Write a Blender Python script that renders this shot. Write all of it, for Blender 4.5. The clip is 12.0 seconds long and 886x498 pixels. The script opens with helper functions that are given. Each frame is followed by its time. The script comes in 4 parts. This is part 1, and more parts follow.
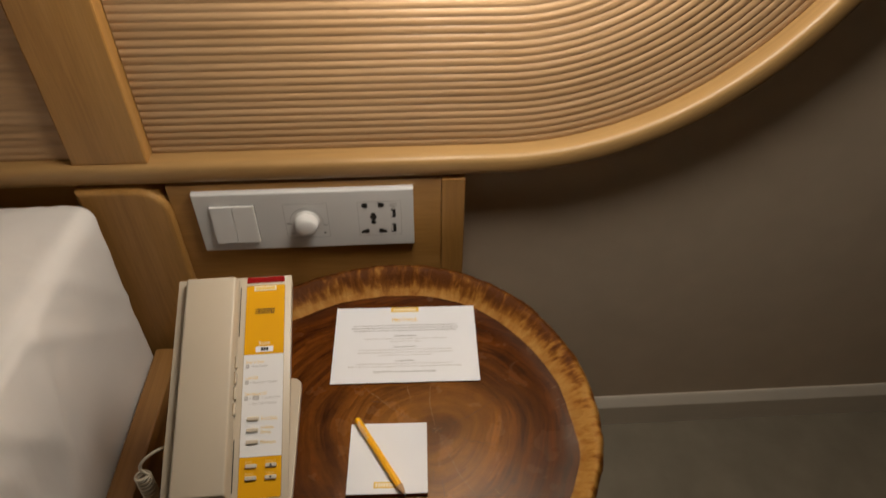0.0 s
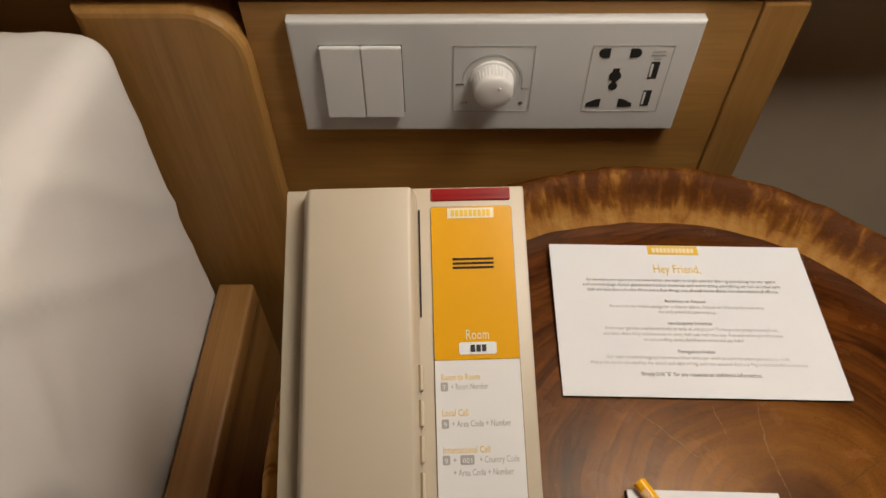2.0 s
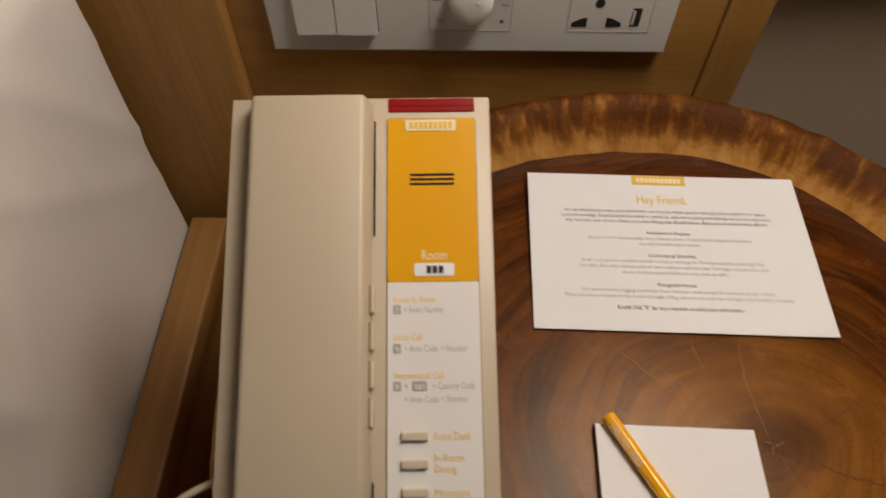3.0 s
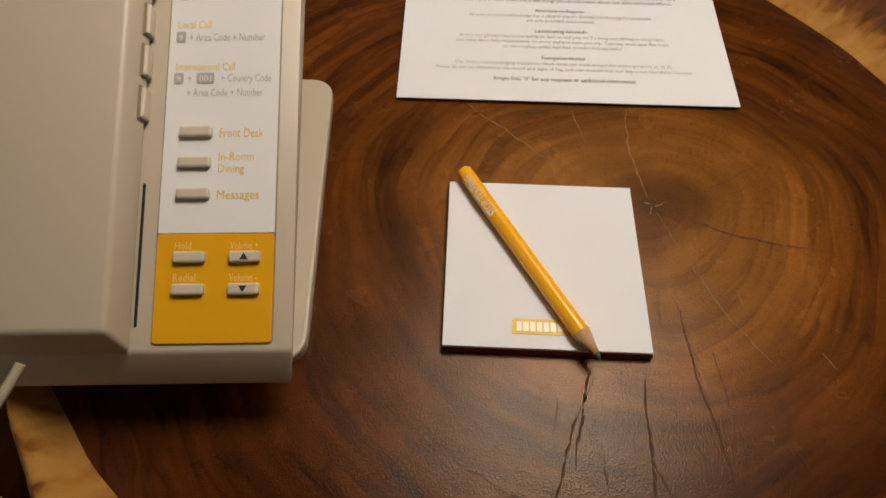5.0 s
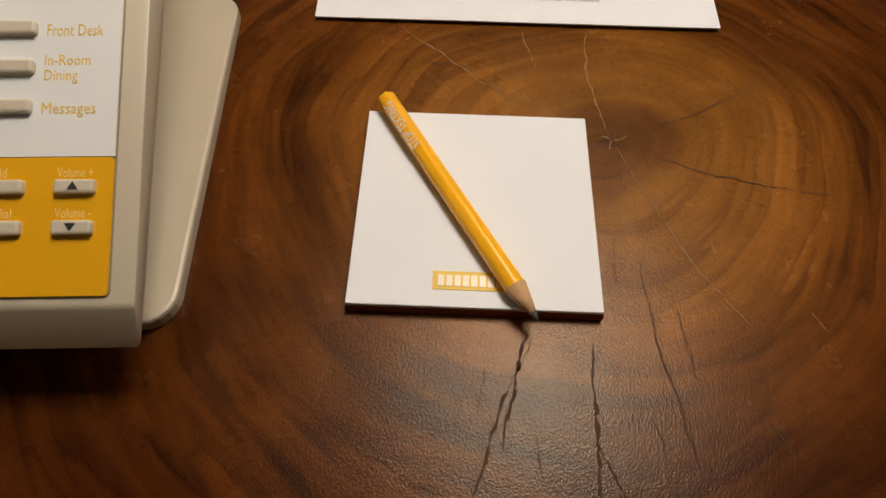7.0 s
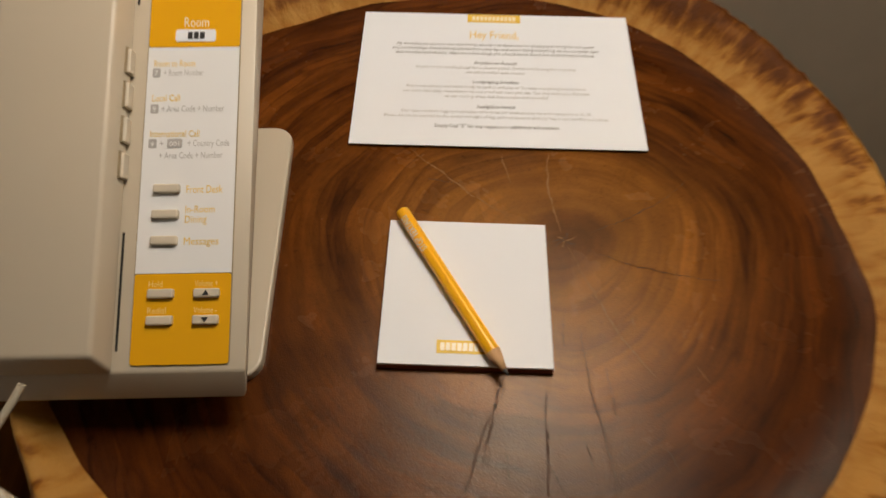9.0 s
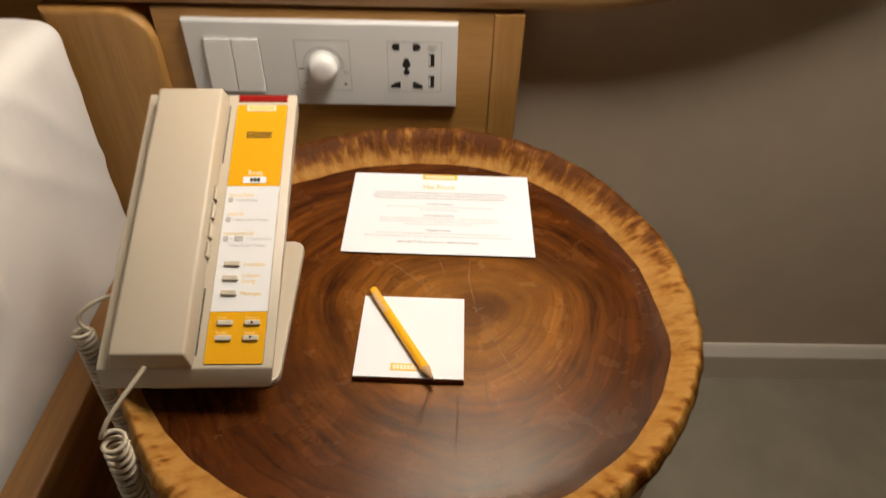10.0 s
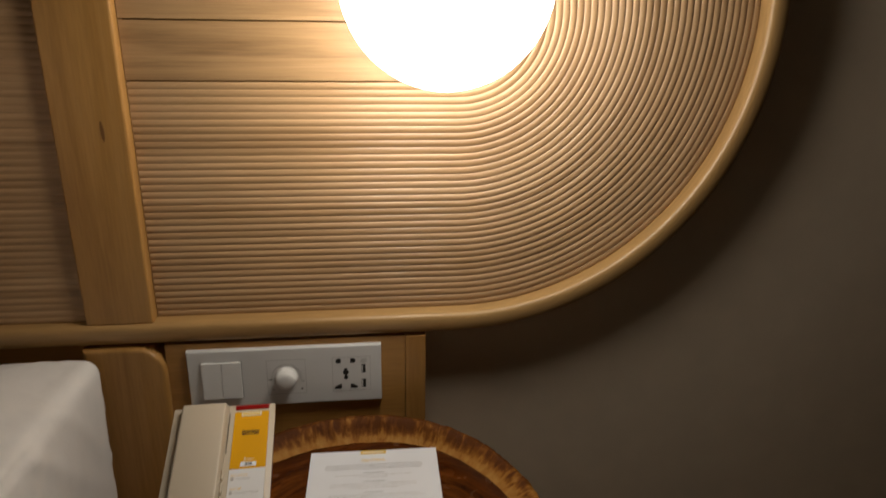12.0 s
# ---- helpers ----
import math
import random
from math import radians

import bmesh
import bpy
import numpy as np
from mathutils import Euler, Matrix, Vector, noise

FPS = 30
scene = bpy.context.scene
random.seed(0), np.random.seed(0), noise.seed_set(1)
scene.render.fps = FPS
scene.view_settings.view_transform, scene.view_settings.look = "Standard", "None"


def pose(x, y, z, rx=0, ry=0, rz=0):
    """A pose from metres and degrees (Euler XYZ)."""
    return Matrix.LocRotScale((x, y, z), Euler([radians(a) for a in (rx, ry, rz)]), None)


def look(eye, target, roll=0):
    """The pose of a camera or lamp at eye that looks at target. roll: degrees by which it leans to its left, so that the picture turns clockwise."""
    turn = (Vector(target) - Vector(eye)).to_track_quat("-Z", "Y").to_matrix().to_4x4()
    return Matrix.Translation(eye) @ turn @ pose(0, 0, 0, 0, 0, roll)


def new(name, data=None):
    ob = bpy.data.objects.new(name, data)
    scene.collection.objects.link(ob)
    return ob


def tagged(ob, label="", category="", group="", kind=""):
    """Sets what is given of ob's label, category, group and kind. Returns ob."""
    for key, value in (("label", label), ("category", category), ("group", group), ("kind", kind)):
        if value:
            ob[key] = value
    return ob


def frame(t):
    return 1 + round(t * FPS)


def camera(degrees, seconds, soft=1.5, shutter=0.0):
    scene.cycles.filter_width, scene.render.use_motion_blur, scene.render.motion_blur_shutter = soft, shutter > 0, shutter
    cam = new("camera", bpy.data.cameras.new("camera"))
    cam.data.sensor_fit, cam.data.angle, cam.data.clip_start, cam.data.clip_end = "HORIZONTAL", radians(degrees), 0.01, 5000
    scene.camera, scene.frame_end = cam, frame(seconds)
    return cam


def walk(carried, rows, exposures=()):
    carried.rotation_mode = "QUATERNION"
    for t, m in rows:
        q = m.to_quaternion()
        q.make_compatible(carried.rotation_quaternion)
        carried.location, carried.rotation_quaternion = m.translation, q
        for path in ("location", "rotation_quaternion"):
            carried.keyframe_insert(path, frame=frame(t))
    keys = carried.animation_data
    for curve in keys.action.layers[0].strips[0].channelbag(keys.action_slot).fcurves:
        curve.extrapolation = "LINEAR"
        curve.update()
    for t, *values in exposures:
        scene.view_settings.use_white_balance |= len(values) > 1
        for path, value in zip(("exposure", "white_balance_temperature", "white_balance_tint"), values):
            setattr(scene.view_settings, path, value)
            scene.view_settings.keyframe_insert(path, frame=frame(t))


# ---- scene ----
cam = camera(67.5, 12.0, soft=1.5, shutter=0.42)
PATH = [
    (0, (0.08946, -0.63034, 1.05677), (0.13907, 0.11514, 0.39208), 0.46),
    (0.5, (0.05607, -0.56363, 0.98935), (0.09517, 0.13881, 0.27868), 0.45),
    (1, (-0.00501, -0.46752, 0.92028), (0.02355, 0.20529, 0.18101), 0.36),
    (1.5, (-0.04631, -0.39967, 0.84500), (-0.03332, 0.24972, 0.08466), -0.09),
    (2, (-0.06694, -0.36206, 0.81826), (-0.06655, 0.26720, 0.04106), -0.11),
    (2.5, (-0.06069, -0.34885, 0.79264), (-0.06393, 0.24756, -0.01003), 0.09),
    (3, (-0.04648, -0.36151, 0.79156), (-0.05342, 0.21289, -0.02699), 0.08),
    (3.5, (0.00343, -0.40414, 0.79103), (-0.00475, 0.16672, -0.02998), 0.03),
    (3.7, (0.01672, -0.42665, 0.78183), (0.00728, 0.14319, -0.03988), -0.12),
    (5.3, (0.02289, -0.42134, 0.68931), (0.02177, 0.12865, -0.14586), 0.70),
    (5.5, (0.02102, -0.41771, 0.68330), (0.01680, 0.13278, -0.15153), 0.41),
    (6, (0.03876, -0.41033, 0.66391), (0.03420, 0.12828, -0.17864), 0.40),
    (6.5, (0.05182, -0.40996, 0.65420), (0.05784, 0.11464, -0.19713), 1.35),
    (8.5, (0.03782, -0.40645, 0.70546), (0.04130, 0.12423, -0.14210), 0.92),
    (9, (0.04947, -0.43735, 0.74594), (0.05250, 0.11651, -0.08666), 0.72),
    (9.5, (0.07207, -0.50859, 0.81270), (0.07999, 0.11499, 0.03098), 1.23),
    (10, (0.07731, -0.59709, 0.84809), (0.08879, 0.14667, 0.17974), 1.48),
    (10.5, (0.05273, -0.71358, 0.90026), (0.06631, 0.10452, 0.32535), 1.54),
    (11, (0.05954, -0.80626, 0.96668), (0.08440, 0.06746, 0.48089), 1.41),
    (11.5, (0.07370, -0.85554, 1.00014), (0.15253, 0.06662, 0.62145), 1.06),
    (12, (0.07379, -0.82292, 1.00926), (0.19431, 0.11618, 0.68743), 0.84),
]
EXPOSURES = [(0.0, -0.75, 6650, 11), (0.5, -0.45, 6600, 11), (2.0, -0.56, 6650, 11), (2.5, -0.64, 6800, 12), (3.0, -0.72, 6900, 14), (3.7, -0.77, 6950, 15), (5.5, -0.5, 6600, 10), (6.5, -0.40, 6600, 9), (8.5, -0.63, 6700, 10), (9.0, -0.55, 6700, 10), (9.6, -0.2, 6650, 10), (10.5, 0.2, 6550, 10), (11.0, 0.0, 6500, 10), (11.5, -0.5, 6550, 10), (12.0, -1.3, 6550, 10)]
walk(cam, [(t, look(eye, target, roll)) for t, eye, target, roll in PATH], EXPOSURES)

# ---- light ----
T = 0.48                      # height of the bedside table's floor
world = bpy.data.worlds.new("world")
scene.world = world
world.use_nodes = True
world.node_tree.nodes["Background"].inputs[0].default_value = (0.9, 0.85, 0.8, 1)
world.node_tree.nodes["Background"].inputs[1].default_value = 0.002
LAMP_COLOUR, LAMP_POWER = (1.0, 0.92, 0.805, 1), 35.5
LAMP_AT, LAMP_R = (0.1622, -0.135, 1.0499), 0.1060


# ---- materials ----
class Nodes:
    """A small writer of node materials."""
    def __init__(self, name):
        self.mat = bpy.data.materials.new(name)
        self.mat.use_nodes = True
        self.tree = self.mat.node_tree
        self.bsdf = self.tree.nodes["Principled BSDF"]

    def add(self, kind, **values):
        n = self.tree.nodes.new(kind)
        for k, v in values.items():
            if k == "operation":
                n.operation = v
            elif k == "blend_type":
                n.blend_type = v
            else:
                n.inputs[k.replace("_", " ")].default_value = v
        return n

    def link(self, a, b):
        self.tree.links.new(a, b)

    def coords(self, kind="Object", scale=(1, 1, 1), location=(0, 0, 0)):
        c = self.tree.nodes.new("ShaderNodeTexCoord")
        m = self.tree.nodes.new("ShaderNodeMapping")
        m.inputs["Scale"].default_value = scale
        m.inputs["Location"].default_value = location
        self.link(c.outputs[kind], m.inputs["Vector"])
        return m.outputs["Vector"]

    def noise(self, vector, scale, detail=4.0, rough=0.55, distort=0.0):
        n = self.add("ShaderNodeTexNoise", Scale=scale, Detail=detail, Roughness=rough, Distortion=distort)
        self.link(vector, n.inputs["Vector"])
        return n.outputs["Fac"]

    def ramp(self, fac, stops):
        r = self.tree.nodes.new("ShaderNodeValToRGB")
        e = r.color_ramp.elements
        while len(e) < len(stops):
            e.new(0.5)
        for el, (p, c) in zip(e, stops):
            el.position, el.color = p, (*c, 1)
        self.link(fac, r.inputs["Fac"])
        return r.outputs["Color"]

    def math(self, op, a, b=None):
        m = self.tree.nodes.new("ShaderNodeMath")
        m.operation = op
        for i, v in enumerate((a, b)):
            if v is None:
                continue
            if isinstance(v, (int, float)):
                m.inputs[i].default_value = v
            else:
                self.link(v, m.inputs[i])
        return m.outputs[0]

    def mix(self, fac, a, b, blend="MIX"):
        m = self.tree.nodes.new("ShaderNodeMix")
        m.data_type, m.blend_type = "RGBA", blend
        for socket, v in ((m.inputs[0], fac), (m.inputs[6], a), (m.inputs[7], b)):
            if isinstance(v, (int, float)):
                socket.default_value = v
            elif isinstance(v, tuple):
                socket.default_value = (*v, 1)
            else:
                self.link(v, socket)
        return m.outputs[2]

    def colour(self, c):
        if isinstance(c, tuple):
            self.bsdf.inputs["Base Color"].default_value = (*c, 1)
        else:
            self.link(c, self.bsdf.inputs["Base Color"])

    def surface(self, rough=0.5, metal=0.0, coat=0.0, spec=0.5):
        if isinstance(rough, (int, float)):
            self.bsdf.inputs["Roughness"].default_value = rough
        else:
            self.link(rough, self.bsdf.inputs["Roughness"])
        self.bsdf.inputs["Metallic"].default_value = metal
        self.bsdf.inputs["Coat Weight"].default_value = coat
        self.bsdf.inputs["Coat Roughness"].default_value = 0.15
        self.bsdf.inputs["Specular IOR Level"].default_value = spec

    def bump(self, height, strength, distance):
        b = self.add("ShaderNodeBump", Strength=strength, Distance=distance)
        self.link(height, b.inputs["Height"])
        self.link(b.outputs[0], self.bsdf.inputs["Normal"])


def plain(name, c, rough=0.5, vary=0.06, bump=0.0, grain=900.0, coat=0.0, spec=0.5, metal=0.0):
    n = Nodes(name)
    v = n.coords()
    big = n.noise(v, 14.0, 3.0)
    lo, hi = tuple(x * (1 - vary) for x in c), tuple(min(1, x * (1 + vary)) for x in c)
    n.colour(n.ramp(big, [(0.3, lo), (0.7, hi)]))
    n.surface(rough, metal, coat, spec)
    if bump:
        n.bump(n.noise(v, grain, 3.0), bump, 0.0004)
    return n.mat


def wood(name, dark, mid, light, kind="Object", along="x", rough=0.40, coat=0.0, stretch=0.055):
    n = Nodes(name)
    s = {"x": (stretch, 1, 1), "y": (1, stretch, 1), "z": (1, 1, stretch)}[along]
    v = n.coords(kind, s)
    fine = n.noise(v, 330.0, 5.0, 0.6, 0.5)
    broad = n.noise(v, 36.0, 4.0, 0.55, 1.1)
    loose = n.coords(kind, tuple(0.25 + 0.75 * q for q in s))
    blot = n.noise(loose, 9.0, 3.0)
    lump = n.noise(loose, 60.0, 3.0, 0.5, 0.3)
    body = n.ramp(n.math("ADD", n.math("MULTIPLY", broad, 0.65), n.math("MULTIPLY", blot, 0.35)), [(0.33, dark), (0.5, mid), (0.66, light)])
    streak = n.ramp(fine, [(0.36, tuple(0.58 * q for q in mid)), (0.62, tuple(min(1, 1.16 * q) for q in mid))])
    n.colour(n.mix(0.24, body, streak))
    n.surface(n.math("ADD", n.math("MULTIPLY", lump, 0.22), rough - 0.12), 0.0, coat)
    n.bump(n.math("ADD", n.math("MULTIPLY", fine, 0.16), lump), 0.22, 0.0028)
    return n.mat


def table_wood(name):
    """End grain: growth rings round a pith that lies off the middle, a dark heart, flowing bands and a leathery lacquer."""
    n = Nodes(name)
    v = n.coords("Object", (1, 1, 0), (-0.0437, 0.0170, 0))

    def bent(vector, scale, amount):
        w = n.add("ShaderNodeTexNoise", Scale=scale, Detail=2.0)
        n.link(v, w.inputs["Vector"])
        centred = n.add("ShaderNodeVectorMath", operation="SUBTRACT")
        n.link(w.outputs["Color"], centred.inputs[0])
        centred.inputs[1].default_value = (0.5, 0.5, 0.5)
        moved = n.add("ShaderNodeVectorMath", operation="MULTIPLY_ADD")
        n.link(centred.outputs[0], moved.inputs[0])
        moved.inputs[1].default_value = (amount, amount, 0)
        n.link(vector, moved.inputs[2])
        return moved.outputs[0]

    p = bent(bent(v, 7.0, 0.034), 24.0, 0.0050)
    xyz = n.add("ShaderNodeSeparateXYZ")
    n.link(p, xyz.inputs[0])

    def squeezed(c, near, far):
        """One axis, with the rings closer on its far side than on its near side."""
        away = n.math("SQRT", n.math("ADD", n.math("MULTIPLY", c, c), 0.0003))
        return n.math("ADD", n.math("MULTIPLY", c, (near + far) / 2), n.math("MULTIPLY", away, (far - near) / 2))

    qx, qy = squeezed(xyz.outputs[0], 0.75, 1.0), squeezed(xyz.outputs[1], 0.84, 1.0)
    d = n.math("SQRT", n.math("ADD", n.math("MULTIPLY", qx, qx), n.math("MULTIPLY", qy, qy)))
    line = n.add("ShaderNodeCombineXYZ")
    n.link(d, line.inputs[0])
    n.link(n.math("MULTIPLY", xyz.outputs[0], 0.11), line.inputs[1])
    n.link(n.math("MULTIPLY", xyz.outputs[1], 0.11), line.inputs[2])
    fine = n.noise(line.outputs[0], 330.0, 4.0, 0.6)
    bands = n.noise(line.outputs[0], 88.0, 2.0, 0.5)
    blot = n.noise(v, 26.0, 4.0, 0.6, 0.3)
    cloud = n.noise(v, 11.0, 2.0, 0.5)
    uneven = n.math("ADD", n.math("MULTIPLY", d, 5.5), n.math("MULTIPLY", n.math("SUBTRACT", blot, 0.5), 0.05))
    body = n.ramp(uneven, [(0.0, (0.100, 0.036, 0.008)), (0.105, (0.112, 0.041, 0.008)), (0.135, (0.205, 0.083, 0.014)), (0.30, (0.190, 0.072, 0.011)), (0.37, (0.160, 0.056, 0.008)), (0.43, (0.100, 0.031, 0.0042)), (0.58, (0.084, 0.0245, 0.0032)), (0.75, (0.112, 0.033, 0.0044)), (1.0, (0.125, 0.038, 0.0052))])
    # growth rings: each one darkens slowly outwards and ends in a sharp line
    turn = n.math("FRACT", n.math("ADD", n.math("MULTIPLY", d, 62.0), n.math("MULTIPLY", bands, 4.2)))
    ring = n.ramp(turn, [(0.0, (0.90, 0.87, 0.84)), (0.10, (1.10, 1.10, 1.08)), (0.62, (1.0, 0.98, 0.96)), (0.86, (0.70, 0.64, 0.58)), (0.94, (0.52, 0.45, 0.38)), (1.0, (0.90, 0.87, 0.84))])
    strength = n.ramp(n.math("ADD", cloud, n.math("MULTIPLY", d, 2.2)), [(0.50, (0.10, 0.10, 0.10)), (0.84, (0.85, 0.85, 0.85))])
    c = n.mix(strength, body, n.mix(1.0, body, ring, "MULTIPLY"))
    flow = n.ramp(n.math("ADD", n.math("MULTIPLY", fine, 0.35), n.math("MULTIPLY", bands, 0.65)), [(0.35, (0.36, 0.28, 0.22)), (0.43, (0.72, 0.66, 0.60)), (0.51, (1.0, 0.99, 0.97)), (0.64, (1.55, 1.58, 1.60))])
    outer = n.ramp(n.math("MULTIPLY", d, 5.5), [(0.22, (0.38, 0.38, 0.38)), (0.48, (1.0, 1.0, 1.0))])
    c = n.mix(outer, c, n.mix(1.0, c, flow, "MULTIPLY"))
    centre = n.add("ShaderNodeVectorMath", operation="LENGTH")
    n.link(n.coords("Object", (1, 1, 0)), centre.inputs[0])
    heart = n.math("ADD", n.math("MULTIPLY", centre.outputs["Value"], 5.4), n.math("MULTIPLY", n.math("SUBTRACT", bands, 0.5), 0.16))
    c = n.mix(1.0, c, n.ramp(heart, [(0.72, (1, 1, 1)), (0.84, (0.74, 0.66, 0.58)), (0.97, (0.46, 0.37, 0.30))]), "MULTIPLY")
    c = n.mix(1.0, c, n.ramp(blot, [(0.3, (0.76, 0.74, 0.72)), (0.65, (1.12, 1.12, 1.12))]), "MULTIPLY")
    c = n.mix(1.0, c, n.ramp(cloud, [(0.32, (0.86, 0.82, 0.78)), (0.62, (1.07, 1.07, 1.06))]), "MULTIPLY")
    ray = n.add("ShaderNodeCombineXYZ")
    n.link(n.math("ARCTAN2", xyz.outputs[1], xyz.outputs[0]), ray.inputs[0])
    n.link(n.math("MULTIPLY", d, 6.0), ray.inputs[1])
    rays = n.noise(ray.outputs[0], 30.0, 4.0, 0.7)
    c = n.mix(1.0, c, n.ramp(rays, [(0.30, (0.62, 0.56, 0.50)), (0.37, (0.96, 0.96, 0.96)), (0.7, (1.06, 1.06, 1.06))]), "MULTIPLY")
    pores = n.add("ShaderNodeTexVoronoi", Scale=620.0)
    n.link(v, pores.inputs["Vector"])
    c = n.mix(1.0, c, n.ramp(pores.outputs["Distance"], [(0.10, (0.74, 0.68, 0.62)), (0.24, (1.0, 1.0, 1.0))]), "MULTIPLY")
    leather = n.add("ShaderNodeTexVoronoi", Scale=1800.0)
    n.link(p, leather.inputs["Vector"])
    n.colour(n.mix(1.0, c, n.ramp(leather.outputs["Distance"], [(0.12, (0.72, 0.67, 0.62)), (0.42, (1.04, 1.04, 1.04))]), "MULTIPLY"))
    grit = n.noise(v, 1900.0, 3.0)
    n.surface(n.math("ADD", n.math("MULTIPLY", blot, 0.10), 0.215), 0.0, 0.0, 0.225)
    n.bsdf.inputs["Specular Tint"].default_value = (1.0, 0.89, 0.75, 1)
    n.bump(n.math("ADD", n.math("MULTIPLY", leather.outputs["Distance"], 0.75), n.math("ADD", n.math("MULTIPLY", grit, 0.5), n.math("MULTIPLY", fine, 0.5))), 0.24, 0.0003)
    return n.mat


def rim_wood(name):
    """Pale sapwood inside, a rough red-brown bark line outside, darker towards the wall."""
    n = Nodes(name)
    v = n.coords("Object", (1, 1, 0))
    cross = n.add("ShaderNodeSeparateXYZ")
    n.link(n.coords("UV"), cross.inputs[0])
    k = cross.outputs[1]
    xyz = n.add("ShaderNodeSeparateXYZ")
    n.link(v, xyz.inputs[0])
    big = n.noise(n.coords("Object"), 42.0, 2.0, 0.5, 0.1)
    fleck = n.noise(n.coords("Object"), 190.0, 4.0, 0.62, 0.5)
    dist = n.add("ShaderNodeVectorMath", operation="LENGTH")
    n.link(v, dist.inputs[0])
    ray = n.add("ShaderNodeCombineXYZ")
    n.link(n.math("ARCTAN2", xyz.outputs[1], xyz.outputs[0]), ray.inputs[0])
    n.link(n.math("MULTIPLY", dist.outputs["Value"], 2.2), ray.inputs[1])
    strokes = n.noise(ray.outputs[0], 27.0, 2.5, 0.5, 0.35)
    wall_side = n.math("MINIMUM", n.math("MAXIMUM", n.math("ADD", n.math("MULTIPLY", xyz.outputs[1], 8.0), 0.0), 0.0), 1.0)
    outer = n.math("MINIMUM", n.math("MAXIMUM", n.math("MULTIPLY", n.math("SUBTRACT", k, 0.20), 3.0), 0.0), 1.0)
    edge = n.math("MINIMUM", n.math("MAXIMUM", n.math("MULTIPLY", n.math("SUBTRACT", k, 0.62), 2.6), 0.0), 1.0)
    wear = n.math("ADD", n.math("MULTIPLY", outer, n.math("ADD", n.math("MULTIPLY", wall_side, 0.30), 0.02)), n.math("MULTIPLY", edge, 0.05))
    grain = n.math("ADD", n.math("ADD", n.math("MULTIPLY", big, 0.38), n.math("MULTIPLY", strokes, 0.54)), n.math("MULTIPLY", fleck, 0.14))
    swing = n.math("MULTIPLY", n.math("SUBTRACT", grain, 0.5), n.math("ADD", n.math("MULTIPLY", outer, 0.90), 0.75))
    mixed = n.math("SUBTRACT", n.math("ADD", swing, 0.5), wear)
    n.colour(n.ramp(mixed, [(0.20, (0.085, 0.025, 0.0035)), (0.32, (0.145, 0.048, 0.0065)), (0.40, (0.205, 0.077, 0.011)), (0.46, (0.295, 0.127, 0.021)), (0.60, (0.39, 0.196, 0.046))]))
    n.surface(0.55, 0.0, 0.0, 0.10)
    n.bump(n.math("ADD", n.math("ADD", big, strokes), n.math("MULTIPLY", fleck, 0.9)), 0.6, 0.0020)
    return n.mat


def cloth(name, c, hang=0.3, depth=0.5):
    n = Nodes(name)
    v = n.coords()
    weave = n.noise(v, 1600.0, 2.0)
    soft = n.noise(v, 9.0, 4.0)
    n.colour(n.ramp(soft, [(0.3, tuple(0.95 * q for q in c)), (0.7, c)]))
    n.surface(0.85, 0.0, 0.0, 0.2)
    n.bsdf.inputs["Sheen Weight"].default_value = 0.15
    drape = n.noise(n.coords("Object", (1, 1, hang)), 18.0, 2.0, 0.45)
    pucker = n.noise(n.coords("Object", (1, 1, 0.6), (3, 1, 2)), 70.0, 3.0, 0.5)
    n.bump(n.math("ADD", n.math("MULTIPLY", weave, 0.03), n.math("ADD", drape, n.math("MULTIPLY", pucker, 0.16))), depth, 0.020)
    return n.mat


def glow(name, c, power):
    m = bpy.data.materials.new(name)
    m.use_nodes = True
    t = m.node_tree
    e = t.nodes.new("ShaderNodeEmission")
    e.inputs[0].default_value, e.inputs[1].default_value = c, power
    t.links.new(e.outputs[0], t.nodes["Material Output"].inputs[0])
    return m


ASH = wood("pale ash", (0.30, 0.144, 0.036), (0.42, 0.214, 0.057), (0.50, 0.270, 0.080), along="x")
ASH_UP = wood("pale ash upright", (0.30, 0.143, 0.036), (0.40, 0.204, 0.055), (0.47, 0.252, 0.077), along="z")
ASH_UV = wood("pale ash along the rail", (0.33, 0.185, 0.065), (0.43, 0.255, 0.095), (0.50, 0.315, 0.125), kind="UV", along="x", stretch=0.02)
REED = wood("reeded ash", (0.29, 0.167, 0.076), (0.43, 0.265, 0.130), (0.54, 0.350, 0.190), kind="UV", along="x", stretch=0.012, rough=0.36)
BOARD = wood("figured ash board", (0.16, 0.082, 0.032), (0.40, 0.242, 0.115), (0.54, 0.350, 0.190), kind="UV", along="x", stretch=0.045, rough=0.36)
OAK = wood("brown oak", (0.11, 0.050, 0.014), (0.25, 0.122, 0.036), (0.38, 0.200, 0.066), along="y", stretch=0.03)
TABLE, RIM = table_wood("end grain"), rim_wood("sapwood rim")
LOG = wood("log side", (0.34, 0.158, 0.044), (0.52, 0.270, 0.083), (0.62, 0.35, 0.125), along="z", rough=0.45)
KNOT = plain("dark knot", (0.17, 0.075, 0.022), 0.6)
CRACK = plain("dark check", (0.055, 0.024, 0.011), 0.9)
GOLD_CRACK = plain("pale check", (0.21, 0.096, 0.023), 0.7)
WALL = plain("taupe paint", (0.67, 0.548, 0.410), 0.8, 0.04, 0.10, 260.0)
SKIRT = plain("grey skirting paint", (0.76, 0.685, 0.575), 0.45, 0.03)
FLOOR = plain("grey floor tile", (0.29, 0.250, 0.186), 0.55, 0.10, 0.10, 200.0)
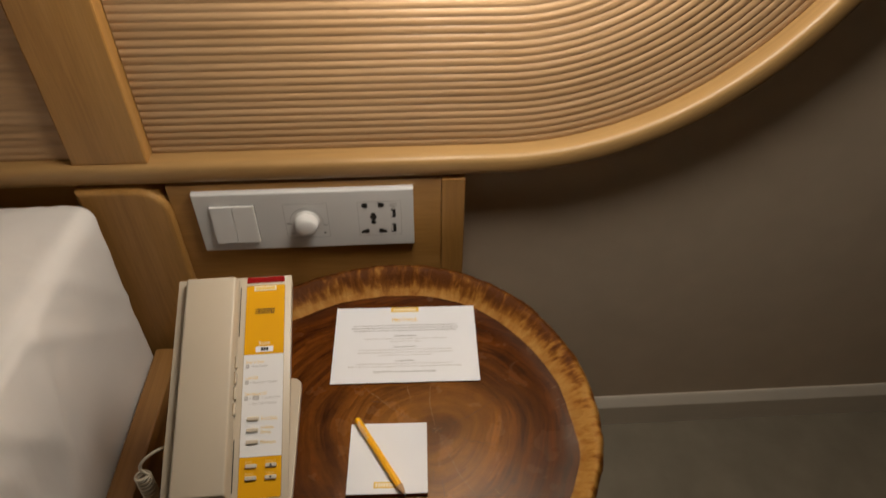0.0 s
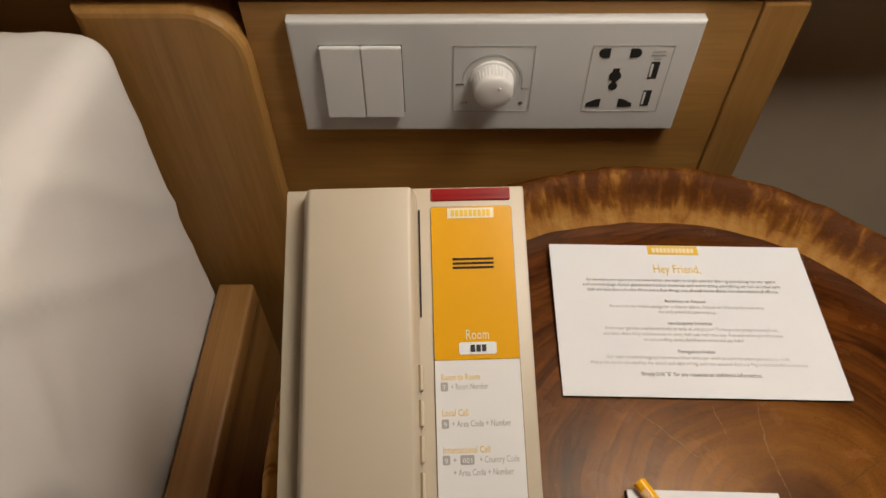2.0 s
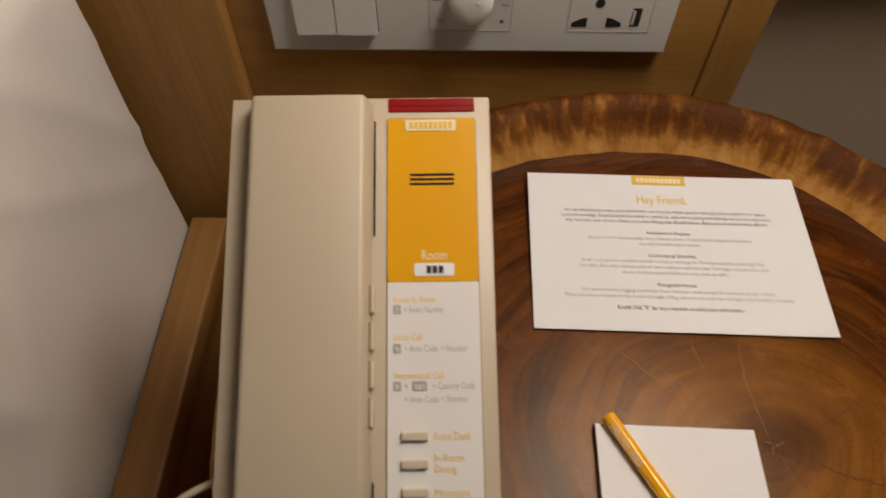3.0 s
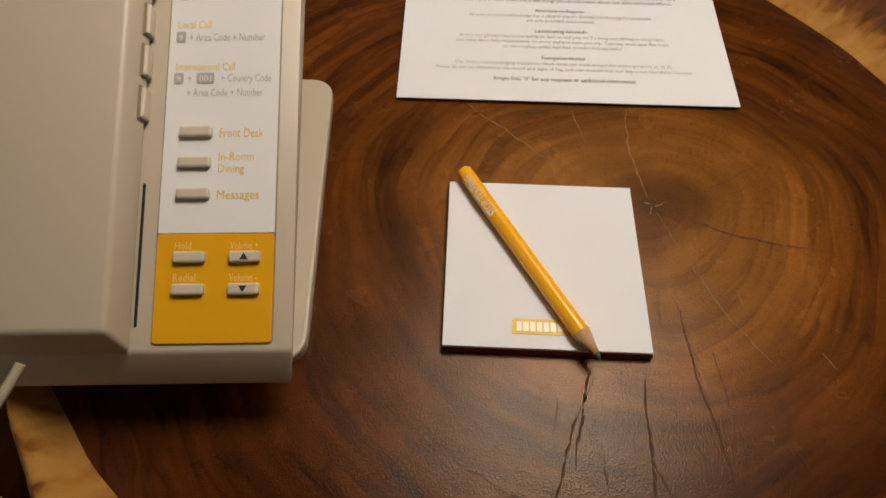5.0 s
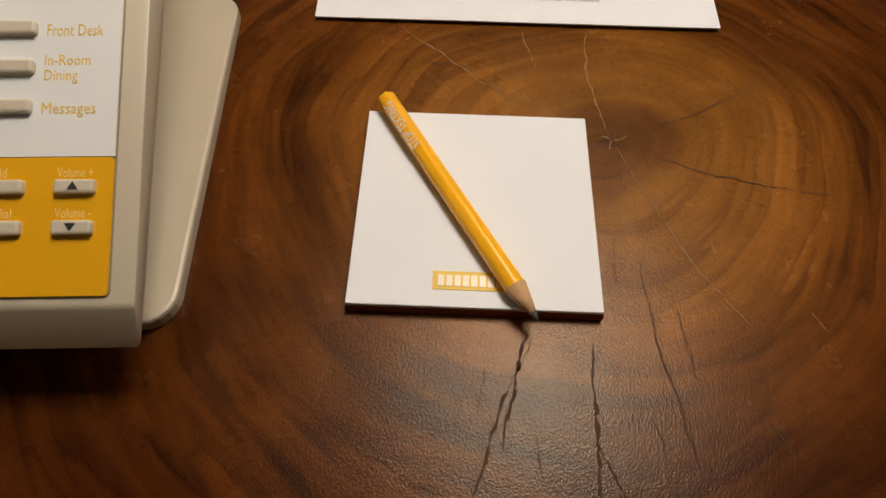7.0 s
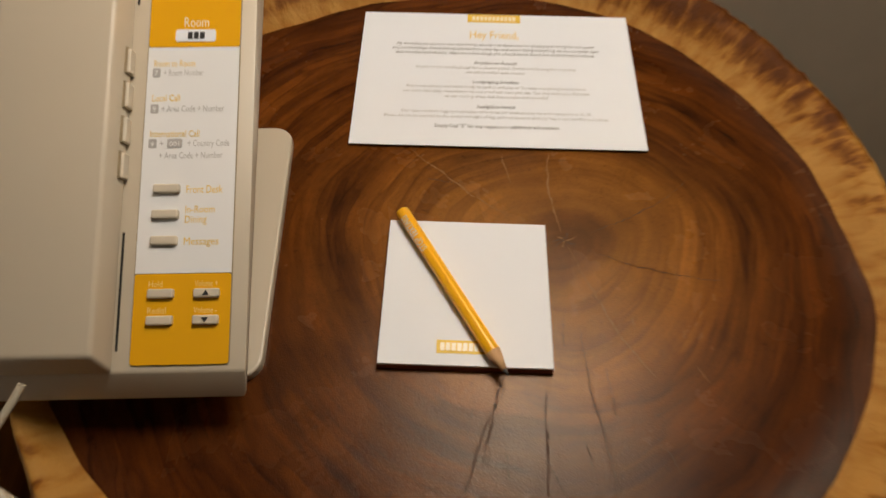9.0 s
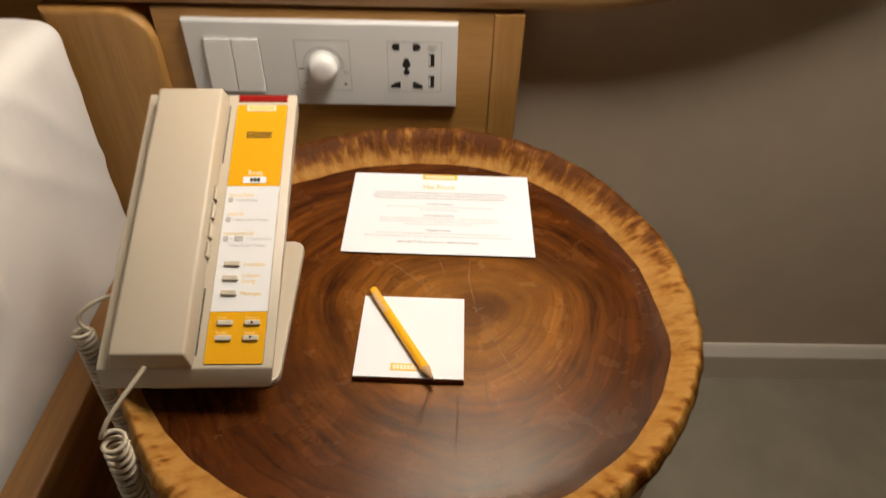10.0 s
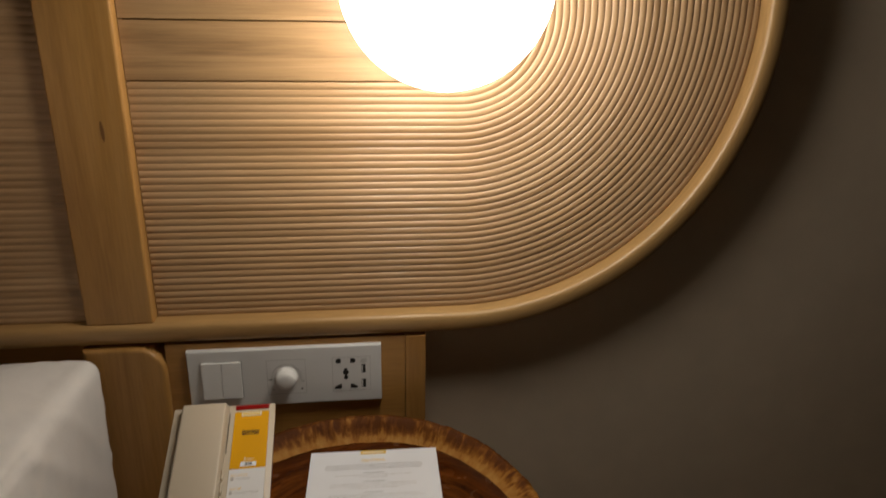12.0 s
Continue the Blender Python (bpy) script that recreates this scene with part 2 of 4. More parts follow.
CEIL = plain("white ceiling paint", (0.48, 0.46, 0.43), 0.9, 0.02)
SHEET = cloth("white cotton", (0.78, 0.757, 0.728), 0.28, 0.15)
PILLOWCASE = cloth("white pillow cotton", (0.76, 0.74, 0.715), 0.8, 0.22)
BEIGE = plain("beige plastic", (0.50, 0.435, 0.335), 0.42, 0.02, 0.10, 2500.0)
BEIGE_KEY = plain("grey beige key plastic", (0.57, 0.505, 0.40), 0.45, 0.02)
CORD = plain("beige cord", (0.46, 0.40, 0.30), 0.4, 0.02)
EDGE = plain("faceplate edge", (0.26, 0.20, 0.12), 0.4, 0.02)
PALE_PRINT = plain("pale print", (0.82, 0.58, 0.20), 0.3, 0.02)
GAP = plain("dark gap", (0.012, 0.010, 0.008), 0.8)
RED = plain("red lens", (0.28, 0.008, 0.008), 0.2, 0.1, coat=0.5)
ORANGE = plain("orange print", (0.77, 0.385, 0.010), 0.22, 0.02, coat=0.3)
PRINT_WHITE = plain("white print", (0.78, 0.785, 0.79), 0.22, 0.02, coat=0.3)
CREAM = plain("cream print", (0.82, 0.74, 0.55), 0.3, 0.02)
YELLOW_INK = plain("yellow ink", (0.76, 0.50, 0.05), 0.5, 0.02)
GREY_INK = plain("grey ink", (0.40, 0.39, 0.38), 0.6, 0.02)
DARK_INK = plain("dark grey ink", (0.10, 0.097, 0.093), 0.6, 0.02)
BLACK_INK = plain("black ink", (0.02, 0.02, 0.02), 0.6, 0.02)
PAPER = plain("white paper", (0.76, 0.785, 0.825), 0.8, 0.015, 0.05, 1200.0)
SHADE_RED = plain("red brown shade of the pad edge", (0.16, 0.035, 0.012), 0.7)
PENCIL = plain("orange lacquer", (0.93, 0.455, 0.008), 0.3, 0.03, coat=0.15)
CEDAR = plain("bare cedar", (0.50, 0.30, 0.15), 0.7, 0.15)
LEAD = plain("graphite", (0.05, 0.05, 0.05), 0.35)
PLATE = plain("white switch plastic", (0.66, 0.655, 0.64), 0.3, 0.015, 0.03, 1500.0)
KNOB = plain("white knob plastic", (0.72, 0.71, 0.69), 0.3, 0.01)
METAL = plain("dull metal", (0.35, 0.33, 0.30), 0.4, 0.05, metal=1.0)
GLOBE = glow("lit opal glass", LAMP_COLOUR, LAMP_POWER)


# ---- makers ----
def part(name, bm, material, parent=None, label="", smooth=False):
    me = bpy.data.meshes.new(name)
    bm.normal_update()
    bm.to_mesh(me)
    bm.free()
    me.materials.append(material)
    if smooth:
        me.shade_smooth()
    ob = new(name, me)
    if parent:
        ob.parent = parent
    if label:
        ob["label"] = label
    return ob


def empty(name, m, label, category, group="", kind=""):
    ob = new(name)
    ob.matrix_world = m
    ob.empty_display_size = 0.05
    return tagged(ob, label, category, group, kind)


def box(x0, x1, y0, y1, z0, z1, bevel=0.0, seg=2, m=None):
    bm = bmesh.new()
    bmesh.ops.create_cube(bm, size=1.0, matrix=Matrix.Translation(((x0 + x1) / 2, (y0 + y1) / 2, (z0 + z1) / 2)) @ Matrix.Diagonal((x1 - x0, y1 - y0, z1 - z0, 1)))
    if bevel:
        bmesh.ops.bevel(bm, geom=bm.edges[:], offset=bevel, segments=seg, profile=0.5, affect="EDGES")
    if m:
        bm.transform(m)
    return bm


def slab(outline, z0, z1, bevel=0.0, seg=2, m=None):
    """A flat plate of a given outline (x, y), between two heights."""
    bm = bmesh.new()
    vs = [bm.verts.new((x, y, z0)) for x, y in outline]
    f = bm.faces.new(vs)
    up = bmesh.ops.extrude_face_region(bm, geom=[f])
    bmesh.ops.translate(bm, verts=[v for v in up["geom"] if isinstance(v, bmesh.types.BMVert)], vec=(0, 0, z1 - z0))
    bmesh.ops.recalc_face_normals(bm, faces=bm.faces[:])
    if bevel:
        top = [e for e in bm.edges if all(abs(v.co.z - z1) < 1e-7 for v in e.verts)]
        bmesh.ops.bevel(bm, geom=top, offset=bevel, segments=seg, profile=0.5, affect="EDGES")
    if m:
        bm.transform(m)
    return bm


def rounded(x0, x1, y0, y1, r, n=5):
    out = []
    for cx, cy, a in ((x1 - r, y1 - r, 0), (x0 + r, y1 - r, 90), (x0 + r, y0 + r, 180), (x1 - r, y0 + r, 270)):
        for i in range(n + 1):
            w = radians(a + 90 * i / n)
            out.append((cx + r * math.cos(w), cy + r * math.sin(w)))
    return out


def disc(r, z0, z1, n=40, bevel=0.0, m=None):
    return slab([(r * math.cos(2 * math.pi * i / n), r * math.sin(2 * math.pi * i / n)) for i in range(n)], z0, z1, bevel, 3, m)


def tube(name, points, r, material, parent=None, label="", res=3):
    cu = bpy.data.curves.new(name, "CURVE")
    cu.dimensions, cu.bevel_depth, cu.bevel_resolution, cu.use_fill_caps = "3D", r, res, True
    sp = cu.splines.new("POLY")
    sp.points.add(len(points) - 1)
    for p, q in zip(sp.points, points):
        p.co = (*q, 1)
    tmp = bpy.data.objects.new(name, cu)
    me = bpy.data.meshes.new_from_object(tmp)
    bpy.data.objects.remove(tmp)
    bpy.data.curves.remove(cu)
    me.materials.clear()
    me.materials.append(material)
    me.shade_smooth()
    ob = new(name, me)
    if parent:
        ob.parent = parent
    if label:
        ob["label"] = label
    return ob


def words(name, text, x, y, width, size, material, parent, m=None, z=0.0, align="CENTER", label=""):
    """Flat lettering in the built-in font, squeezed to a width, its baseline on y."""
    cu = bpy.data.curves.new(name, "FONT")
    cu.body, cu.size, cu.resolution_u = text, 1.0, 2
    tmp = bpy.data.objects.new(name, cu)
    me = bpy.data.meshes.new_from_object(tmp)
    bpy.data.objects.remove(tmp)
    bpy.data.curves.remove(cu)
    me.materials.clear()
    me.materials.append(material)
    xs = [v.co.x for v in me.vertices]
    x0, x1 = min(xs), max(xs)
    sx = width / (x1 - x0)
    at = {"CENTER": -(x0 + x1) / 2, "LEFT": -x0}[align]
    me.transform(Matrix.Translation((x, y, z)) @ Matrix.Diagonal((sx, size, 1, 1)) @ Matrix.Translation((at, 0, 0)))
    if m:
        me.transform(m)
    ob = new(name, me)
    ob.parent = parent
    if label:
        ob["label"] = label
    return ob


def bars(name, x0, x1, y0, y1, count, z, material, parent, m=None):
    """Plain bars in place of lettering."""
    step = (x1 - x0) / count
    for i in range(count):
        part(name, box(x0 + step * (i + 0.12), x0 + step * (i + 0.88), y0, y1, z, z + 0.0002, m=m), material, parent)


def smoothstep(a, b, x):
    t = max(0.0, min(1.0, (x - a) / (b - a)))
    return t * t * (3 - 2 * t)


# ---- the room ----
WALL_Y = 0.064
floor = tagged(part("floor", box(-4.4, 2.9, -4.6, WALL_Y, -0.1, 0.0), FLOOR), "smooth grey tiled hotel room floor", "floor", kind="structure")
wall_n = tagged(part("wall_north", box(-4.5, 3.0, WALL_Y, WALL_Y + 0.12, -0.1, 2.7), WALL), "plain taupe painted bedroom wall", "wall", kind="structure")
# these three walls and the ceiling are unseen, added to bounce the lamp's light
tagged(part("unseen_wall_south", box(-4.5, 3.0, -4.72, -4.6, -0.1, 2.7), WALL), "plain taupe painted bedroom wall", "wall", kind="structure")
tagged(part("unseen_wall_east", box(2.9, 3.0, -4.6, WALL_Y, -0.1, 2.7), WALL), "plain taupe painted bedroom wall", "wall", kind="structure")
tagged(part("unseen_wall_west", box(-4.5, -4.4, -4.6, WALL_Y, -0.1, 2.7), WALL), "plain taupe painted bedroom wall", "wall", kind="structure")
tagged(part("ceiling", box(-4.5, 3.0, -4.72, WALL_Y + 0.12, 2.6, 2.7), CEIL), "plain unseen ceiling added for bounced light", "ceiling", kind="structure")


def skirting():
    bm = bmesh.new()
    prof = [(0, 0), (-0.014, 0), (-0.014, 0.050), (-0.0135, 0.053), (-0.0055, 0.0665), (-0.0030, 0.0695), (0, 0.070)]
    rows = [[bm.verts.new((x, WALL_Y + y, z)) for y, z in prof] for x in (0.158, 2.9)]
    for i in range(len(prof) - 1):
        bm.faces.new((rows[0][i], rows[0][i + 1], rows[1][i + 1], rows[1][i]))
    bm.faces.new(rows[0][::-1])
    bm.faces.new(rows[1])
    return bm


tagged(part("baseboard", skirting(), SKIRT), "pale grey painted skirting board along the wall", "baseboard", kind="structure")

# ---- headboard ----
CX, CZ = 0.200, 1.023         # centre of the rounded end
R_IN, R_CORE, PITCH = 0.390, 0.084, 0.009
PANEL_Y = 0.026
POST_X0, POST_X1 = -0.284, -0.200


def u_path(r, x_left, n=56):
    """A line, the half round end and the line back, at a distance r from the end's centre: places and lengths along."""
    out = [(x_left, CZ - r, 0.0), (CX, CZ - r, CX - x_left)]
    for i in range(1, n):
        a = -math.pi / 2 + math.pi * i / n
        out.append((CX + r * math.cos(a), CZ + r * math.sin(a), CX - x_left + 0.25 * math.pi * i / n))
    out += [(CX, CZ + r, CX - x_left + 0.25 * math.pi), (x_left, CZ + r, 2 * (CX - x_left) + 0.25 * math.pi)]
    return out


def sweep(profile, x_left, n=56):
    """Carries a profile of (radius, y, uv) round the U; uv runs along and across the grain."""
    bm = bmesh.new()
    uv = bm.loops.layers.uv.new("UVMap")
    rows = []
    for r, y, w in profile:
        rows.append([(bm.verts.new((x, y, z)), s, w) for x, z, s in u_path(r, x_left, n)])
    for a, b in zip(rows, rows[1:]):
        for i in range(len(a) - 1):
            quad = (a[i], a[i + 1], b[i + 1], b[i])
            f = bm.faces.new([q[0] for q in quad])
            for loop, q in zip(f.loops, quad):
                loop[uv].uv = (q[1], q[2])
    bmesh.ops.recalc_face_normals(bm, faces=bm.faces[:])
    return bm


def reeds():
    prof, r = [], R_CORE
    while r < R_IN - 1e-6:
        for k, d in ((0.0, -0.0002), (0.06, 0.0005), (0.2, 0.0011), (0.38, 0.00145), (0.55, 0.0015), (0.75, 0.0012), (0.92, 0.0004)):
            prof.append((r + k * PITCH, PANEL_Y - d, r + k * PITCH))
        r += PITCH
    prof.append((r, PANEL_Y, r))
    return prof


headboard = empty("headboard", Matrix.Identity(4), "pale ash headboard with a rounded end and reeded panels", "headboard")
HEAD_LEFT = -1.98
reed_panel = part("reeded_panel", sweep(reeds(), POST_X1 + 0.001), REED, headboard, "pale ash panel with milled rounded reeds", True)
# plain boards inside the reeds, with open seams
for i, (z0, z1) in enumerate(((CZ - R_CORE + 0.0018, CZ - 0.0145), (CZ - 0.0125, CZ + 0.0355), (CZ + 0.0375, CZ + R_CORE))):
    bm = bmesh.new()
    uv = bm.loops.layers.uv.new("UVMap")
    pts = [(POST_X1 + 0.001, z0)]
    for z in (z0, *(z0 + (z1 - z0) * k / 8 for k in range(1, 8)), z1):
        pts.append((CX + math.sqrt(max(0.0, R_CORE ** 2 - (z - CZ) ** 2)), z))
    pts.append((POST_X1 + 0.001, z1))
    clean = [p for j, p in enumerate(pts) if j == 0 or (Vector(p) - Vector(pts[j - 1])).length > 1e-5]
    f = bm.faces.new([bm.verts.new((x, PANEL_Y - 0.0018, z)) for x, z in clean])
    for loop in f.loops:
        loop[uv].uv = (loop.vert.co.x + 0.37 * i, loop.vert.co.z)
    bmesh.ops.recalc_face_normals(bm, faces=bm.faces[:])
    if f.normal.y > 0:
        bmesh.ops.reverse_faces(bm, faces=[f])
    back = bmesh.ops.extrude_face_region(bm, geom=[f])
    bmesh.ops.translate(bm, verts=[v for v in back["geom"] if isinstance(v, bmesh.types.BMVert)], vec=(0, 0.003, 0))
    bmesh.ops.recalc_face_normals(bm, faces=bm.faces[:])
    part("panel_board", bm, BOARD, headboard)
part("back_panel", slab([(p[0], -p[1]) for p in [(x, z) for x, z, s in u_path(R_IN + 0.004, HEAD_LEFT)]], 0.0, 0.018, m=Matrix.Translation((0, WALL_Y - 0.020, 0)) @ Matrix.Rotation(radians(-90), 4, "X") @ Matrix.Diagonal((1, 1, 1, 1))), ASH, headboard)

# the rail: a deep, round-nosed moulding that follows the U
RAIL_OUT = 0.4225
rail_prof = [(R_IN - 0.002, WALL_Y - 0.004), (R_IN - 0.001, PANEL_Y), (R_IN - 0.0002, 0.013), (R_IN + 0.0010, 0.0060), (R_IN + 0.0026, 0.0031), (R_IN + 0.0048, 0.0016), (R_IN + 0.0085, 0.0010), (RAIL_OUT - 0.0130, 0.0018), (RAIL_OUT - 0.0080, 0.0038), (RAIL_OUT - 0.0038, 0.0080), (RAIL_OUT - 0.0012, 0.0135), (RAIL_OUT, 0.021), (RAIL_OUT, WALL_Y - 0.004)]
part("rail", sweep([(r, y, 0.35 * r + 0.6 * y) for r, y in rail_prof], HEAD_LEFT, 72), ASH_UV, headboard, "rounded pale ash edge rail", True)
# post and the panel beyond it
part("post", box(POST_X0, POST_X1, 0.0065, WALL_Y - 0.006, CZ - R_IN - 0.001, CZ + R_IN, 0.0025), ASH_UP, headboard, "upright pale ash post")


def straight_reeds():
    bm = bmesh.new()
    uv = bm.loops.layers.uv.new("UVMap")
    rows, z = [], CZ - R_IN
    while z < CZ + R_IN - 0.004:
        for k, d in ((0.0, 0.0), (0.12, 0.0007), (0.35, 0.0013), (0.6, 0.0013), (0.88, 0.0007)):
            rows.append([bm.verts.new((x, PANEL_Y - 0.008 - d, z + k * PITCH)) for x in (HEAD_LEFT, POST_X0 - 0.001)])
        z += PITCH
    for a, b in zip(rows, rows[1:]):
        f = bm.faces.new((a[0], a[1], b[1], b[0]))
        for loop in f.loops:
            loop[uv].uv = (loop.vert.co.x, loop.vert.co.z * 1.3 + 3)
    return bm


part("reeded_panel", straight_reeds(), REED, headboard, "pale ash panel with milled rounded reeds", True)


def stile():
    """The broad foot beside the bed, its upper corner rounded off."""
    x0, x1, z1, r = -0.292, -0.190, CZ - RAIL_OUT - 0.001, 0.036
    pts = [(x0, 0.0), (x1, 0.0), (x1, z1 - r)] + [(x1 - r + r * math.cos(radians(a)), z1 - r + r * math.sin(radians(a))) for a in (15, 30, 45, 60, 75, 90)] + [(x0, z1)]
    return slab([(x, -z) for x, z in pts], 0.0, 0.062, 0.0055, 3, Matrix.Translation((0, WALL_Y - 0.002, 0)) @ Matrix.Rotation(radians(90), 4, "X") @ Matrix.Diagonal((1, -1, 1, 1)))


part("foot_stile", stile(), ASH_UP, headboard, "broad ash foot with a rounded corner", False)
part("knot", slab([(-0.2277 + 0.0022 * math.cos(k) + 0.010 * math.sin(k) * -0.06, 0.8829 + 0.0125 * math.sin(k)) for k in [2 * math.pi * i / 20 for i in range(20)]], 0.0, 0.0006, m=Matrix.Translation((0, 0.0068, 0)) @ Matrix.Rotation(radians(90), 4, "X")), KNOT, headboard, "dark knot in the post")
part("lower_panel", box(HEAD_LEFT, -0.293, 0.030, WALL_Y - 0.003, 0.0, CZ - RAIL_OUT - 0.001), ASH, headboard)
part("socket_board", box(-0.191, 0.1290, 0.0085, WALL_Y - 0.002, 0.0, CZ - RAIL_OUT - 0.001), ASH, headboard)
part("leg", box(0.1295, 0.1580, 0.0055, WALL_Y - 0.002, 0.0, CZ - RAIL_OUT - 0.001, 0.0015), ASH_UP, headboard)

# ---- globe lamp on the headboard ----
lamp = empty("wall_lamp", Matrix.Translation((LAMP_AT[0], PANEL_Y, LAMP_AT[2])), "lit white opal glass globe lamp on the headboard", "lamp")
bm = bmesh.new()
bmesh.ops.create_uvsphere(bm, u_segments=48, v_segments=28, radius=LAMP_R)
bm.transform(Matrix.Translation((0, LAMP_AT[1] - PANEL_Y, 0)))
part("globe", bm, GLOBE, lamp, "lit opal glass globe", True)
part("arm", disc(0.009, 0.0, -LAMP_AT[1] + PANEL_Y - LAMP_R + 0.004, 20, 0.0, Matrix.Rotation(radians(90), 4, "X")), METAL, lamp)
part("wall_plate", disc(0.04, 0.003, 0.014, 32, 0.003, Matrix.Rotation(radians(90), 4, "X")), METAL, lamp)

# ---- bed ----
def soft_box(x0, x1, y0, y1, z0, z1, r, n, crease):
    """A box with rounded edges on a fine grid; crease(p, normal) gives the push of each place."""
    bm = bmesh.new()
    lo, hi = Vector((x0 + r, y0 + r, z0 + r)), Vector((x1 - r, y1 - r, z1 - r))
    d = Vector((x1 - x0, y1 - y0, z1 - z0))
    seen = {}

    def vert(p):
        key = tuple(round(c, 5) for c in p)
        if key not in seen:
            core = Vector(min(max(c, a), b) for c, a, b in zip(p, lo, hi))
            out = Vector(p) - core
            nn = out.normalized() if out.length > 1e-9 else Vector((0, 0, 1))
            q = core + nn * r
            seen[key] = bm.verts.new(q + nn * crease(q, nn))
        return seen[key]

    for axis in range(3):
        a, b = [k for k in range(3) if k != axis]
        na, nb = (max(2, int(d[k] / n)) for k in (a, b))
        for side in (0, 1):
            for i in range(na):
                for j in range(nb):
                    quad = []
                    for di, dj in ((0, 0), (1, 0), (1, 1), (0, 1)):
                        p = [0, 0, 0]
                        p[axis] = (x0, y0, z0)[axis] + side * d[axis]
                        p[a] = (x0, y0, z0)[a] + d[a] * (i + di) / na
                        p[b] = (x0, y0, z0)[b] + d[b] * (j + dj) / nb
                        quad.append(vert(p))
                    if len(set(quad)) == 4:
                        try:
                            bm.faces.new(quad)
                        except ValueError:
                            pass
    bmesh.ops.recalc_face_normals(bm, faces=bm.faces[:])
    return bm


def ridged(*p):
    return 1.0 - 2.0 * abs(noise.noise(p))


rnd = random.Random(7)
# hanging folds: place along the bed, lean, width, height, where they start and fade
HANGING = [(-0.03 - 0.052 * i + rnd.uniform(-0.016, 0.016), rnd.uniform(-1.1, 1.1), rnd.uniform(0.006, 0.013), rnd.uniform(0.0018, 0.0048), rnd.uniform(0.40, 0.56)) for i in range(38)]
# folds over the top: place, direction, length, width, height
LYING = [(rnd.uniform(-0.75, -0.28), rnd.uniform(-0.95, -0.03), rnd.uniform(0.0, math.pi), rnd.uniform(0.05, 0.16), rnd.uniform(0.006, 0.012), rnd.uniform(0.0010, 0.0030)) for i in range(46)]


def small_fold(p):
    return 0.0022 * noise.noise((p.x * 21, p.y * 26, p.z * 9)) + 0.0017 * (ridged(p.x * 17 + 3 * p.z, p.y * 21 - 4 * p.z, p.z * 6) - 0.6)


def sheet_crease(p, nn):
    side = max(0.0, nn.x)
    push = (ridged(p.y * 6.0, p.z * 1.2, 3.1) - 0.6) * 0.006
    if side > 0.05:
        for y0, lean, w, h, low in HANGING:
            dy = p.y - y0 - lean * (p.z - 0.60) - 0.012 * noise.noise((y0 * 9, p.z * 11, 2))
            if abs(dy) < 3 * w:
                push += h * math.exp(-(dy / w) ** 2) * (0.35 + 0.65 * smoothstep(low - 0.12, low + 0.05, p.z))
    push = 1.7 * push * smoothstep(0.355, 0.41, p.z) - 0.001 - 0.010 * smoothstep(0.57, 0.40, p.z)
    top = (ridged(p.x * 4.0 + p.y * 2.0, p.y * 5.0, 1.0) - 0.6) * 0.004
    if nn.z > 0.3 and p.y > -1.2 and p.x > -0.95:
        for x0, y0, a, length, w, h in LYING:
            dx, dy = p.x - x0, p.y - y0
            if abs(dx) + abs(dy) < 0.3:
                along_fold, off = dx * math.cos(a) + dy * math.sin(a), dy * math.cos(a) - dx * math.sin(a)
                off += 3.0 * along_fold * along_fold * (1 if h > 0.003 else -1)
                if abs(off) < 3 * w:
                    top += h * math.exp(-(off / w) ** 2) * math.exp(-(along_fold / length) ** 2)
    away = smoothstep(-0.05, -0.30, p.y)
    edge = 2 * max(0.0, nn.x) * max(0.0, nn.z)
    push = push * (0.3 + 0.7 * away) - (0.006 * edge + 0.016 * math.exp((p.z - 0.60) / 0.055)) * away
    top -= 0.024 * math.exp((p.x + 0.263) / 0.050) * away
    small = 1.7 * small_fold(p) * (0.25 + 0.75 * away)
    return side * push + (1 - side) * top * (1.0 if nn.z > 0.3 else 0.3) + (small if p.y > -1.2 and p.x > -0.95 else 0.0)


bed = empty("bed", Matrix.Translation((-1.12, -1.0, 0)), "double bed with white cotton sheets and brown oak frame", "bed")
into = Matrix.Translation((1.12, 1.0, 0))
bm = soft_box(-1.98, -0.263, -2.02, -0.012, 0.300, 0.6015, 0.022, 0.0072, sheet_crease)
bm.transform(into)
part("mattress", bm, SHEET, bed, "mattress in a creased white cotton sheet", True)
part("side_rail", box(-0.262, -0.231, -2.05, -0.022, 0.04, 0.352, 0.003, m=into), OAK, bed, "brown oak side rail")
part("base", box(-1.98, -0.264, -2.03, -0.03, 0.14, 0.2995, 0.004, m=into), OAK, bed)
for x in (-1.9, -0.36):
    for y in (-1.9, -0.18):
        part("leg", box(x, x + 0.06, y, y + 0.06, 0.0, 0.14, 0.003, m=into), OAK, bed)


